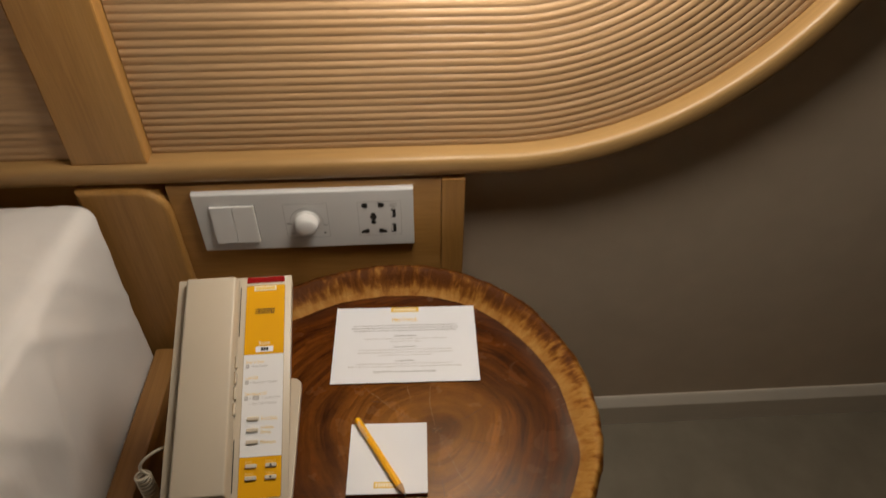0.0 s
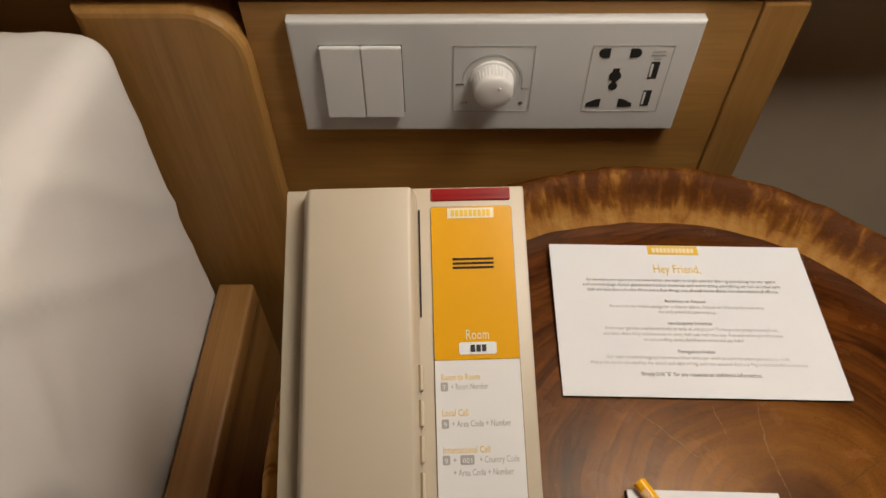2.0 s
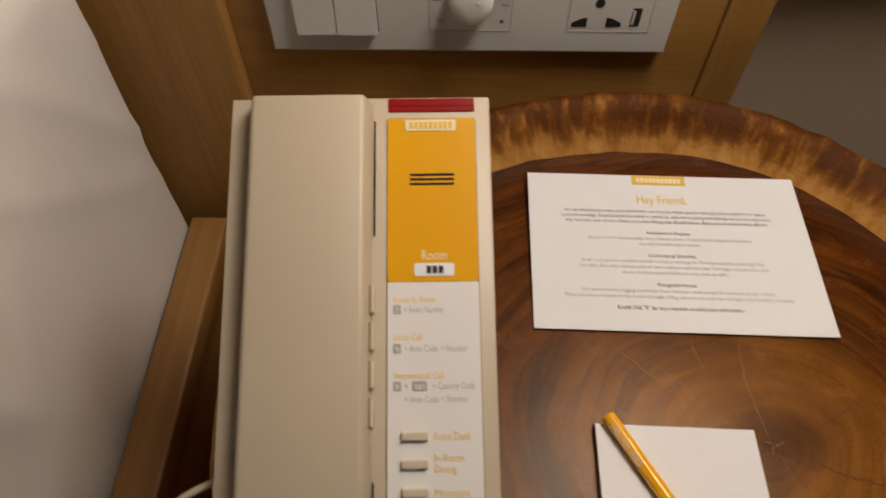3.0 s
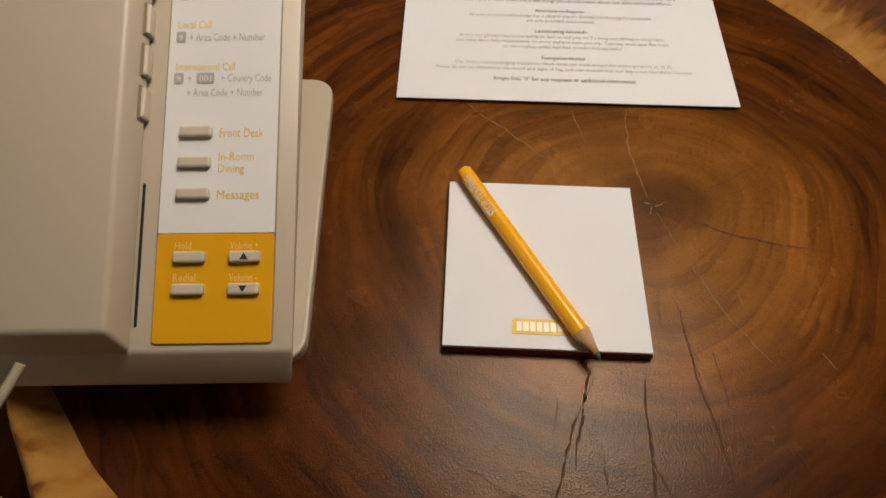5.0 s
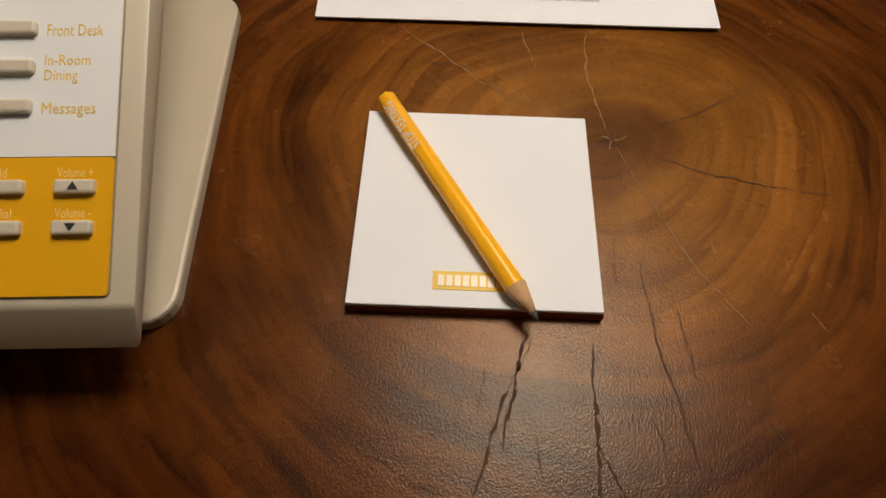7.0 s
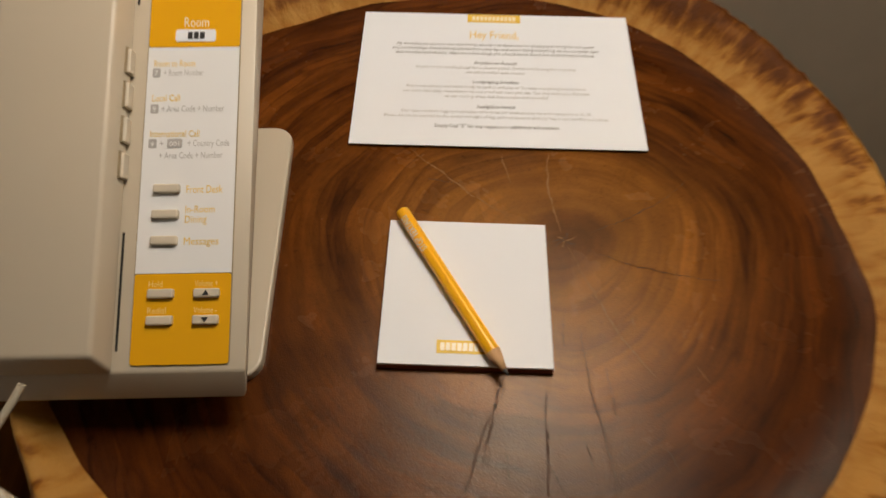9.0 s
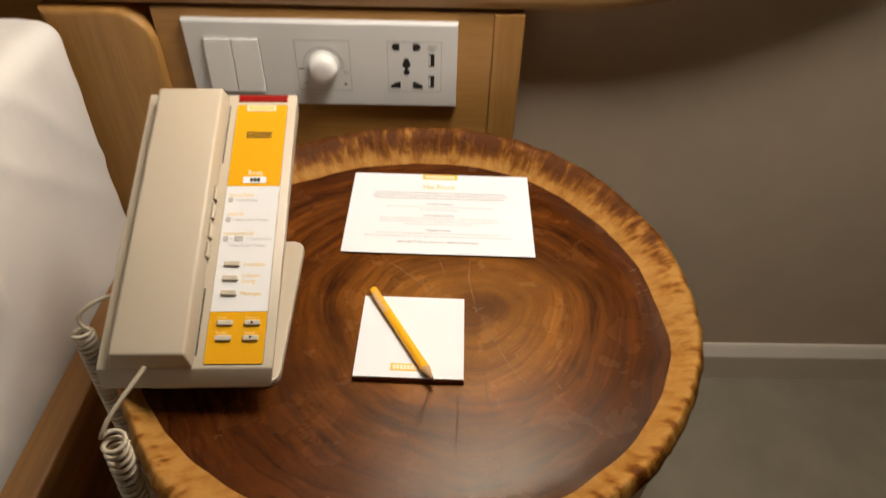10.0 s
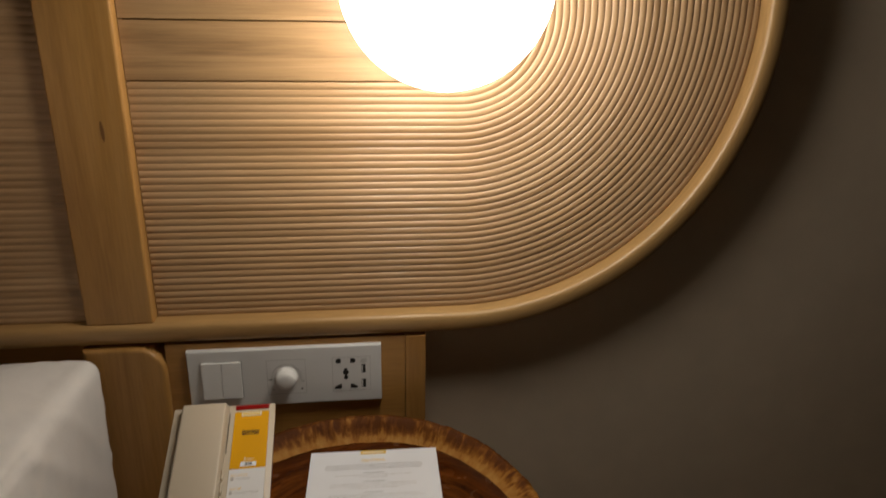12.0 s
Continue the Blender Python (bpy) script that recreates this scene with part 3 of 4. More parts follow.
def pillow(w, h, d):
    bm = bmesh.new()
    n = 64
    grids = []
    for side in (1, -1):
        g = []
        for i in range(n + 1):
            row = []
            for j in range(n + 1):
                u, v = 2 * i / n - 1, 2 * j / n - 1
                pinch = 1 - 0.05 * (1 - abs(u * v))
                puff = (max(0.0, 1 - abs(u) ** 2.6) * max(0.0, 1 - abs(v) ** 2.6)) ** 0.55
                fold = noise.noise((u * 3.0, v * 4.0, side * 2.0)) * 0.024 + (ridged(u * 4.0, v * 9.0 + u * 2, 4.0 + side) - 0.5) * 0.016 + noise.noise((u * 14.0, v * 15.0, 8.0)) * 0.004
                row.append(bm.verts.new((u * w / 2 * pinch + 0.03 * v * h / 2, side * (d / 2 * puff + fold * puff), v * h / 2 * pinch + 0.012 * noise.noise((u * 4, v * 3, 7)))))
            g.append(row)
        grids.append(g)
    for side, g in zip((1, -1), grids):
        for i in range(n):
            for j in range(n):
                q = (g[i][j], g[i + 1][j], g[i + 1][j + 1], g[i][j + 1])
                bm.faces.new(q if side < 0 else q[::-1])
    bmesh.ops.remove_doubles(bm, verts=bm.verts[:], dist=0.0015)
    bmesh.ops.recalc_face_normals(bm, faces=bm.faces[:])
    return bm


ob = tagged(part("pillow", pillow(0.70, 0.46, 0.17), PILLOWCASE, smooth=True), "plump white cotton pillow leaning upright on the bed", "pillow")
ob.matrix_world = pose(-0.658, -0.130, 0.808, -9, 0, 0)

# ---- bedside table cut from a log ----
TX, TY = 0.066, -0.238
INNER = [(0, 0.179), (6, 0.178), (-19, 0.189), (-57, 0.189), (-95, 0.191), (-120, 0.195), (-142, 0.2015), (-163, 0.209), (-180, 0.205), (150, 0.190), (120, 0.174), (95, 0.170), (57, 0.174), (35, 0.1725)]


def polar(table, a):
    pts = sorted((b % 360, r) for b, r in table)
    pts = [(pts[-1][0] - 360, pts[-1][1])] + pts + [(pts[0][0] + 360, pts[0][1])]
    a %= 360
    for (a0, r0), (a1, r1) in zip(pts, pts[1:]):
        if a0 <= a <= a1:
            return r0 + (r1 - r0) * smoothstep(a0, a1, a) * 0.5 + (r1 - r0) * 0.5 * (a - a0) / (a1 - a0)


def rim_out(a):
    c, s = math.cos(radians(a)), math.sin(radians(a))
    return 0.2095 + 0.016 * max(0.0, math.cos(radians(a - 170))) ** 3 + 0.015 * max(0.0, math.cos(radians(a - 236))) ** 30 - 0.002 * max(0.0, math.cos(radians(a - 95))) + 0.0032 * noise.noise((c * 2.2, s * 2.2, 1.3)) + 0.0012 * noise.noise((c * 9, s * 9, 4.0)) + 0.0009 * noise.noise((c * 24, s * 24, 8.0)) + 0.0007 * noise.noise((c * 60, s * 60, 5.0))


def rim_in(a):
    c, s = math.cos(radians(a)), math.sin(radians(a))
    return polar(INNER, a) + 0.0012 * noise.noise((c * 9, s * 9, 2.0))


def dish_z(a, r):
    """Height of the table's hollow and rim, above its floor."""
    ri, ro = rim_in(a), rim_out(a)
    if r <= ri:
        return 0.0026 * smoothstep(ri - 0.014, ri + 0.004, r)
    k = (r - ri) / (ro - ri)
    base = 0.0026 * smoothstep(ri - 0.014, ri + 0.004, ri)
    c, s = math.cos(radians(a)), math.sin(radians(a))
    rough = (0.0016 * noise.noise((c * 14, s * 14, r * 60)) + 0.0012 * noise.noise((c * 40, s * 40, r * 120))) * smoothstep(0.0, 0.5, k)
    lip = 0.0104 + 0.012 * max(0.0, math.cos(radians(a - 88))) ** 1.5
    return base + lip * smoothstep(0.0, 0.85, k) - 0.006 * smoothstep(0.80, 1.0, k) + rough


table = empty("bedside_table", Matrix.Translation((TX, TY, 0)), "round log bedside table with a dished polished top", "table")
NA = 360


def rings(radii, across=None):
    """Closed loops joined into a skin; across gives each loop's place over the width."""
    bm = bmesh.new()
    uv = bm.loops.layers.uv.new("UVMap")
    rows = []
    for fn in radii:
        rows.append([bm.verts.new(fn(360.0 * i / NA)) for i in range(NA)])
    across = across or list(range(len(rows)))
    for a, b, ka, kb in zip(rows, rows[1:], across, across[1:]):
        for i in range(NA):
            j = (i + 1) % NA
            f = bm.faces.new((a[i], a[j], b[j], b[i]))
            for loop, k, w in zip(f.loops, (ka, ka, kb, kb), (i, i + 1, i + 1, i)):
                loop[uv].uv = (w / NA, k)
    return bm, rows


def at(a, r, z):
    return (r * math.cos(radians(a)), r * math.sin(radians(a)), z)


def dish_row(k):
    return lambda a: at(a, k * rim_in(a), T + dish_z(a, k * rim_in(a)))


bm, rows = rings([dish_row(k) for k in (0.04, 0.2, 0.4, 0.55, 0.65, 0.72, 0.78, 0.83, 0.88, 0.92, 0.96, 0.985, 1.0)])
bm.faces.new(rows[0][::-1])
bmesh.ops.recalc_face_normals(bm, faces=bm.faces[:])
part("tabletop", bm, TABLE, table, "dark polished end grain with growth rings", True)


def rim_row(k):
    return lambda a: at(a, rim_in(a) + k * (rim_out(a) - rim_in(a)), T + dish_z(a, rim_in(a) + k * (rim_out(a) - rim_in(a))))


def side_row(z):
    def fn(a):
        c, s = math.cos(radians(a)), math.sin(radians(a))
        taper = 1.0 - 0.12 * smoothstep(T, 0.0, z) - 0.02 * smoothstep(T + 0.005, T - 0.03, z)
        return at(a, rim_out(a) * taper + 0.004 * noise.noise((c * 4, s * 4, z * 5)) * smoothstep(T, T - 0.05, z), z)
    return fn


bm, rows = rings([rim_row(k) for k in (0.0, 0.12, 0.25, 0.38, 0.5, 0.62, 0.74, 0.84, 0.93, 1.0)] + [lambda a: at(a, rim_out(a) + 0.0012, T + dish_z(a, rim_out(a)) - 0.003), lambda a: at(a, rim_out(a) - 0.0005, T - 0.004 + 0.4 * max(0.0, dish_z(a, rim_out(a))))] + [side_row(T - 0.008)], [0.0, 0.12, 0.25, 0.38, 0.5, 0.62, 0.74, 0.84, 0.93, 1.0, 1.05, 1.1, 1.15])
bmesh.ops.recalc_face_normals(bm, faces=bm.faces[:])
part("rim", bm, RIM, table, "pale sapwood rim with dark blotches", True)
bm, rows = rings([side_row(z) for z in (T - 0.008, T - 0.015, T - 0.03, T - 0.06, 0.36, 0.28, 0.2, 0.12, 0.05, 0.0)])
bm.faces.new(rows[-1])
bmesh.ops.recalc_face_normals(bm, faces=bm.faces[:])
part("log_side", bm, LOG, table, "brown log side", True)


PITH = (0.1097, -0.2550)


def check(a0, r0, a1, r1, width, material, seed):
    """A drying check from one bearing and distance off the pith to another: a wavering sliver that thins out at its ends."""
    rnd = random.Random(seed)
    n = max(6, int((abs(r1 - r0) + abs(math.radians(a1 - a0)) * (r0 + r1) / 2) / 0.0016))
    line, off = [], 0.0
    for i in range(n + 1):
        k = i / n
        off = 0.86 * off + rnd.uniform(-1, 1) * 0.00045
        a, r = radians(a0 + (a1 - a0) * k), r0 + (r1 - r0) * k
        side = (-math.sin(a), math.cos(a)) if abs(r1 - r0) > 0.006 else (math.cos(a), math.sin(a))
        line.append((PITH[0] + r * math.cos(a) + off * side[0], PITH[1] + r * math.sin(a) + off * side[1]))
    bm = bmesh.new()
    rows = []
    for i, (x, y) in enumerate(line):
        x2, y2 = line[min(i + 1, n)]
        x1, y1 = line[max(i - 1, 0)]
        d = Vector((y1 - y2, x2 - x1)).normalized()
        w = width * (0.12 + max(0.0, math.sin(math.pi * i / n)) ** 0.7) * rnd.uniform(0.15, 1.6) / 2
        r, a = math.hypot(x - TX, y - TY), math.degrees(math.atan2(y - TY, x - TX))
        z = T + dish_z(a, r) + 0.00025
        rows.append([bm.verts.new((x - TX + q * w * d.x, y - TY + q * w * d.y, z)) for q in (-1, 1)])
    for a, b in zip(rows, rows[1:]):
        bm.faces.new((a[0], a[1], b[1], b[0]))
    bmesh.ops.recalc_face_normals(bm, faces=bm.faces[:])
    if sum(f.normal.z for f in bm.faces) < 0:
        bmesh.ops.reverse_faces(bm, faces=bm.faces[:])
    return part("check", bm, material, table)


PALE_CHECKS = [(104, 0.003, 92.5, 0.058, 0.0007), (-72, 0.003, -66, 0.078, 0.0006), (151, 0.030, 142, 0.096, 0.0006), (125, 0.042, 117, 0.063, 0.0004), (-52, 0.083, -52.5, 0.092, 0.0004), (-58, 0.049, -61, 0.054, 0.0005)]
LONG_CHECKS = [(18, 0.014, 31, 0.079, 0.0005), (-27, 0.012, -17, 0.076, 0.0005), (-115, 0.078, -112, 0.117, 0.0011), (-114, 0.083, -113, 0.134, 0.0010), (-101.5, 0.078, -98, 0.128, 0.0011), (-99.5, 0.107, -94.5, 0.122, 0.0006), (-87.5, 0.070, -85.5, 0.116, 0.0007), (-88, 0.047, -87, 0.077, 0.0005), (-80, 0.066, -81, 0.092, 0.0005)]
SHORT_CHECKS = [(-123, 0.100, -56, 0.090, 0.00012), (-133, 0.134, -116, 0.133, 0.00035), (-96, 0.042, -95, 0.059, 0.0004), (-108, 0.106, -106, 0.119, 0.0005), (146, 0.062, 150, 0.078, 0.0005), (-74, 0.100, -72, 0.118, 0.0004), (-119, 0.096, -117, 0.112, 0.0005), (-91, 0.098, -90, 0.110, 0.0005)]
for i, row in enumerate(PALE_CHECKS):
    check(*row, GOLD_CRACK, i)
for i, row in enumerate(LONG_CHECKS + SHORT_CHECKS):
    check(*row[:4], 0.78 * row[4], CRACK, 20 + i)
# the crumbled pith
for i in range(9):
    a = 40.0 * i + 13 * math.sin(7 * i)
    check(a, 0.0004, a + 25, 0.0022 + 0.0040 * abs(math.cos(radians(a))), 0.0007, CRACK if i % 3 else GOLD_CRACK, 60 + i)


# ---- telephone ----
PX, PY, PZ, TILT, YAW = -0.0297, -0.1443, 0.5964, 23.5, 1.7
phone = empty("telephone", pose(PX, PY, T, 0, 0, YAW), "beige hotel desk telephone with orange and white faceplate", "telephone")
SL = Matrix.Translation((0, 0, PZ - T)) @ Matrix.Rotation(radians(TILT), 4, "X")
W, L = 0.1074, 0.2180
part("base_plate", slab(rounded(-W + 0.004, -0.0015, -0.185, -0.042, 0.010), 0.0005, 0.0055, 0.0012), BEIGE, phone, "flat beige foot plate")


def wedge():
    bm = bmesh.new()
    c, s = math.cos(radians(TILT)), math.sin(radians(TILT))
    def below(v, w):
        return (-v * c - w * s, PZ - T - v * s + w * c)
    prof = [below(0.045, -0.018), below(0.160, -0.0115), (-0.150, 0.0055), (-0.052, 0.0055)]
    rows = [[bm.verts.new((x, y, z)) for y, z in prof] for x in (-W + 0.030, -0.034)]
    for i in range(4):
        j = (i + 1) % 4
        bm.faces.new((rows[0][i], rows[0][j], rows[1][j], rows[1][i]))
    bm.faces.new(rows[0])
    bm.faces.new(rows[1])
    bmesh.ops.recalc_face_normals(bm, faces=bm.faces[:])
    return bm


part("stand", wedge(), BEIGE, phone)
# the casing narrows towards its underside
bm = box(-W - 0.0022, 0.0004, -0.2108, 0, -0.0200, 0.0)
for v in bm.verts:
    if v.co.z < -0.01:
        v.co.x += 0.002 if v.co.x < -W / 2 else -0.002
        if v.co.y < -L / 2:
            v.co.y, v.co.z = -0.2210, -0.0092
        else:
            v.co.y -= 0.002
bmesh.ops.bevel(bm, geom=bm.edges[:], offset=0.0011, segments=2, profile=0.5, affect="EDGES")
bm.transform(SL)
body = part("body", bm, BEIGE, phone, "", True)
body.data.set_sharp_from_angle(angle=radians(35))
# handset: a long flat bar with sloping sides
bm = box(-W + 0.0062, -0.0490, -0.2115, -0.0030, 0.0005, 0.0130)
for v in bm.verts:
    if v.co.z > 0.01:
        v.co.x += 0.0038 if v.co.x < -W / 2 - 0.02 else -0.0026
        v.co.y += 0.0062 if v.co.y < -L / 2 else -0.0010
bmesh.ops.bevel(bm, geom=bm.edges[:], offset=0.0018, segments=3, profile=0.5, affect="EDGES")
bm.transform(SL)
hs = part("handset", bm, BEIGE, phone, "beige handset lying in its cradle", True)
hs.data.set_sharp_from_angle(angle=radians(35))
for v0, v1 in ((0.0109, 0.0610), (0.1570, 0.2030)):
    part("cradle_slot", slab(rounded(-0.0489, -0.0481, -v1, -v0, 0.0004, 3), -0.0002, 0.0004, m=SL), GAP, phone)
for v in (0.0877, 0.1022, 0.1167, 0.1312):
    part("key_gap", box(-0.0506, -0.04915, -v - 0.0055, -v + 0.0056, 0.0006, 0.0056, m=SL), EDGE, phone)
    part("side_key", box(-0.0504, -0.0480, -v - 0.0052, -v + 0.0052, 0.0004, 0.0052, 0.0006, m=SL), BEIGE_KEY, phone)
part("message_light", box(-0.0430, -0.0062, -0.0070, -0.0008, -0.003, 0.0008, 0.0006, m=SL), RED, phone, "dark red message lamp")
part("light_rib", box(-0.0425, -0.0067, -0.0044, -0.0039, 0.0008, 0.0011, m=SL), RED, phone)
U0, U1 = -0.0430, -0.0062


def u(k):
    return U0 + (U1 - U0) * k


face = part("faceplate", slab(rounded(U0 - 0.0004, U1 + 0.0004, -0.2086, -0.0097, 0.0016, 4), -0.0005, 0.0003, m=SL), EDGE, phone, "clear rimmed faceplate")
part("orange_field", slab(rounded(U0, U1, -0.0800, -0.0101, 0.0012, 4), 0.0003, 0.0007, m=SL), ORANGE, face, "orange printed field")
part("white_field", box(U0, U1, -0.1735, -0.0802, 0.0003, 0.0007, m=SL), PRINT_WHITE, face, "white printed field")
part("orange_field", slab(rounded(U0, U1, -0.2082, -0.1737, 0.0012, 4), 0.0003, 0.0007, m=SL), ORANGE, face, "orange printed field")
ZF = 0.0008
part("brand_patch", box(u(0.2), u(0.78), -0.0157, -0.0108, ZF, ZF + 0.0002, m=SL), CREAM, face)
bars("brand_bar", u(0.24), u(0.74), -0.0148, -0.0118, 9, ZF + 0.0002, YELLOW_INK, face, SL)
for v in (0.0350, 0.0370, 0.0390):
    part("speaker_slot", box(u(0.25), u(0.75), -v - 0.00045, -v + 0.00045, ZF, ZF + 0.0002, m=SL), GAP, face)
words("text", "Room", u(0.515), -0.0712, 0.0100, 0.0062, CREAM, face, SL, ZF)
part("number_label", slab(rounded(u(0.29), u(0.735), -0.0778, -0.0725, 0.0010, 3), ZF, ZF + 0.0002, m=SL), PAPER, face)
bars("number_bar", u(0.42), u(0.62), -0.0767, -0.0737, 3, ZF + 0.0003, BLACK_INK, face, SL)
for text, v, w in (("Room to Room", 0.0886, 0.0165), ("Local Call", 0.1035, 0.0110), ("International Call", 0.1186, 0.0195)):
    words("text", text, u(0.07), -v, w, 0.0040, YELLOW_INK, face, SL, ZF, "LEFT")
for text, v, k, w in (("+ Room Number", 0.0926, 0.18, 0.0160), ("+ Area Code + Number", 0.1080, 0.18, 0.0250), ("+", 0.1226, 0.18, 0.0014), ("+ Country Code", 0.1226, 0.48, 0.0165), ("+ Area Code + Number", 0.1276, 0.18, 0.0250)):
    words("text", text, u(k), -v, w, 0.0038, GREY_INK, face, SL, ZF, "LEFT")
for text, v, k0, k1 in (("7", 0.0926, 0.06, 0.145), ("9", 0.1080, 0.06, 0.145), ("9", 0.1226, 0.06, 0.145), ("001", 0.1226, 0.26, 0.42)):
    part("key_symbol", slab(rounded(u(k0), u(k1), -v - 0.0006, -v + 0.0032, 0.0006, 3), ZF, ZF + 0.0001, m=SL), GREY_INK, face)
    words("text", text, (u(k0) + u(k1)) / 2, -v, 0.0013 * len(text), 0.0030, PRINT_WHITE, face, SL, ZF + 0.0003)


def key(k0, k1, v, h=0.0036):
    return part("button", slab(rounded(u(k0), u(k1), -v - h / 2, -v + h / 2, 0.0008, 3), 0.0, 0.0026, 0.0007, m=SL), BEIGE_KEY, phone)


for v in (0.1401, 0.1504, 0.1608):
    key(0.147, 0.43, v)
words("text", "Front Desk", u(0.49), -0.1418, 0.0142, 0.0045, YELLOW_INK, face, SL, ZF, "LEFT")
words("text", "In-Room", u(0.49), -0.1497, 0.0114, 0.0041, YELLOW_INK, face, SL, ZF, "LEFT")
words("text", "Dining", u(0.49), -0.1537, 0.0084, 0.0041, YELLOW_INK, face, SL, ZF, "LEFT")
words("text", "Messages", u(0.49), -0.1625, 0.0134, 0.0043, YELLOW_INK, face, SL, ZF, "LEFT")
for k0, k1, v, text in ((0.15, 0.42, 0.1814, "Hold"), (0.625, 0.89, 0.1814, "Volume +"), (0.15, 0.42, 0.1916, "Redial"), (0.625, 0.89, 0.1916, "Volume -")):
    key(k0, k1, v)
    words("text", text, u(k0), -v + 0.0026, {"Hold": 0.0052, "Redial": 0.0070}.get(text, 0.0088), 0.0036, PALE_PRINT, face, SL, ZF, "LEFT")
for v, s in ((0.1814, 1), (0.1916, -1)):
    c = u(0.7575)
    tri = [(c - 0.0013, -v - 0.0009 * s), (c + 0.0013, -v - 0.0009 * s), (c, -v + 0.0011 * s)]
    part("arrow", slab(tri if s > 0 else tri[::-1], 0.0026, 0.0028, m=SL), BLACK_INK, phone)


def coil(a, b, r, pitch, start=0.0):
    """A helix from a to b."""
    a, b = Vector(a), Vector(b)
    d = (b - a).normalized()
    s = d.cross(Vector((0, 1, 0.1))).normalized()
    q = d.cross(s)
    turns = (b - a).length / pitch
    n = int(turns * 14)
    return [a + (b - a) * i / n + r * (math.cos(start + 2 * math.pi * turns * i / n) * s + math.sin(start + 2 * math.pi * turns * i / n) * q) for i in range(n + 1)]


def bend(p0, p1, p2, p3, n=16):
    out = []
    for i in range(n):
        k = i / n
        out.append(Vector(p0) * (1 - k) ** 3 + 3 * Vector(p1) * k * (1 - k) ** 2 + 3 * Vector(p2) * k * k * (1 - k) + Vector(p3) * k ** 3)
    return out


cb = coil((-0.107, -0.386, 0.508), (-0.120, -0.404, 0.20), 0.0064, 0.0066, math.pi)
ca = coil((-0.160, -0.302, 0.504), (-0.150, -0.330, 0.20), 0.0062, 0.0046)
line = bend((-0.095, -0.350, 0.528), (-0.099, -0.360, 0.524), (-0.110, -0.378, 0.520), cb[0]) + cb
line += bend(cb[-1], (-0.12, -0.41, 0.15), (-0.145, -0.345, 0.15), ca[-1]) + ca[::-1]
line += bend(ca[0], (-0.168, -0.304, 0.516), (-0.152, -0.294, 0.526), (-0.132, -0.285, 0.524))
inv = pose(PX, PY, T, 0, 0, YAW).inverted()
tube("cord", [inv @ p for p in line], 0.0015, CORD, phone, "coiled beige handset cord", 2)

# ---- card, notepad and pencil ----
card = empty("welcome_card", pose(0.0806, -0.1435, T + 0.0030, 2.3, 0, -1.3), "white printed welcome card lying flat on the table", "card")
CW, CH = 0.1597, 0.1052
part("sheet", box(-CW / 2, CW / 2, -CH / 2, CH / 2, 0.0004, 0.0010), PAPER, card)
part("brand_patch", box(-0.0170, 0.0150, CH / 2 - 0.0072, CH / 2 - 0.0004, 0.0010, 0.0012), YELLOW_INK, card, "yellow patch at the card's edge")
bars("brand_bar", -0.0145, 0.0125, CH / 2 - 0.0058, CH / 2 - 0.0024, 11, 0.0012, CREAM, card)
ZC = 0.0012
words("text", "Hey Friend,", -0.001, CH / 2 - 0.0215, 0.0290, 0.0090, YELLOW_INK, card, None, ZC)
for text, v, w, ink, size in (
        ("As we welcome you into our new home, we want to thank you for sharing and caring for our space", 0.0245, 0.1170, DARK_INK, 0.0034),
        ("and surroundings. Good planets are hard to come by, and we're doing everything we can to make sure", 0.0283, 0.1215, DARK_INK, 0.0034),
        ("that we take care of ours. Here are a few things you should know about our environmental efforts.", 0.0321, 0.1170, DARK_INK, 0.0034),
        ("Amenities on Request", 0.0402, 0.0250, DARK_INK, 0.0034),
        ("As part of our hotel's pledge for a cleaner planet, Dental and Shaving Kit amenities", 0.0442, 0.0930, GREY_INK, 0.0032),
        ("are only provided upon request.", 0.0480, 0.0345, GREY_INK, 0.0032),
        ("Landscaping Schedule", 0.0560, 0.0260, DARK_INK, 0.0034),
        ("Aren't our gardens and lawns lovely to look at and play in? To keep everything looking fresh,", 0.0600, 0.1020, GREY_INK, 0.0032),
        ("our team does daily maintenance on every leaf and stem you see. You may even spot the team", 0.0638, 0.1050, GREY_INK, 0.0032),
        ("on our rooftop areas, feel free to wave and say hello!", 0.0676, 0.0580, GREY_INK, 0.0032),
        ("Fumigation Notice", 0.0755, 0.0210, DARK_INK, 0.0034),
        ("Our team conducts fogging treatments three times per week around the entire property at 16.30.", 0.0795, 0.1050, GREY_INK, 0.0032),
        ("Please do not be alarmed by the sound and sight of fog, and rest assured that our fog is not harmful to humans.", 0.0833, 0.1235, GREY_INK, 0.0032),
        ("Simply Dial \"0\" for any requests or additional information.", 0.0905, 0.0680, DARK_INK, 0.0036)):
    words("text", text, -0.0005, CH / 2 - 0.972 * v - 0.0044, w, size, ink, card, None, ZC)

pad = empty("notepad", pose(0.0612, -0.2856, T, 0, 0, -1.7), "square white notepad lying on the table", "notepad")
S = 0.0755
# the red-brown layer paints shade and table reflection on the pad's edge
part("shaded_layer", box(-S / 2, S / 2, -S / 2, S / 2, 0.0003, 0.0036), SHADE_RED, pad, "reddish brown lower layer, coloured for edge shade and table reflection")
part("paper_block", box(-S / 2 + 0.0002, S / 2 - 0.0002, -S / 2 + 0.0002, S / 2 - 0.0002, 0.0036, 0.0050, 0.0002, 1), PAPER, pad)
part("brand_patch", box(-0.0125, 0.0100, -0.0320, -0.0258, 0.0050, 0.0052), YELLOW_INK, pad, "yellow patch on the paper")
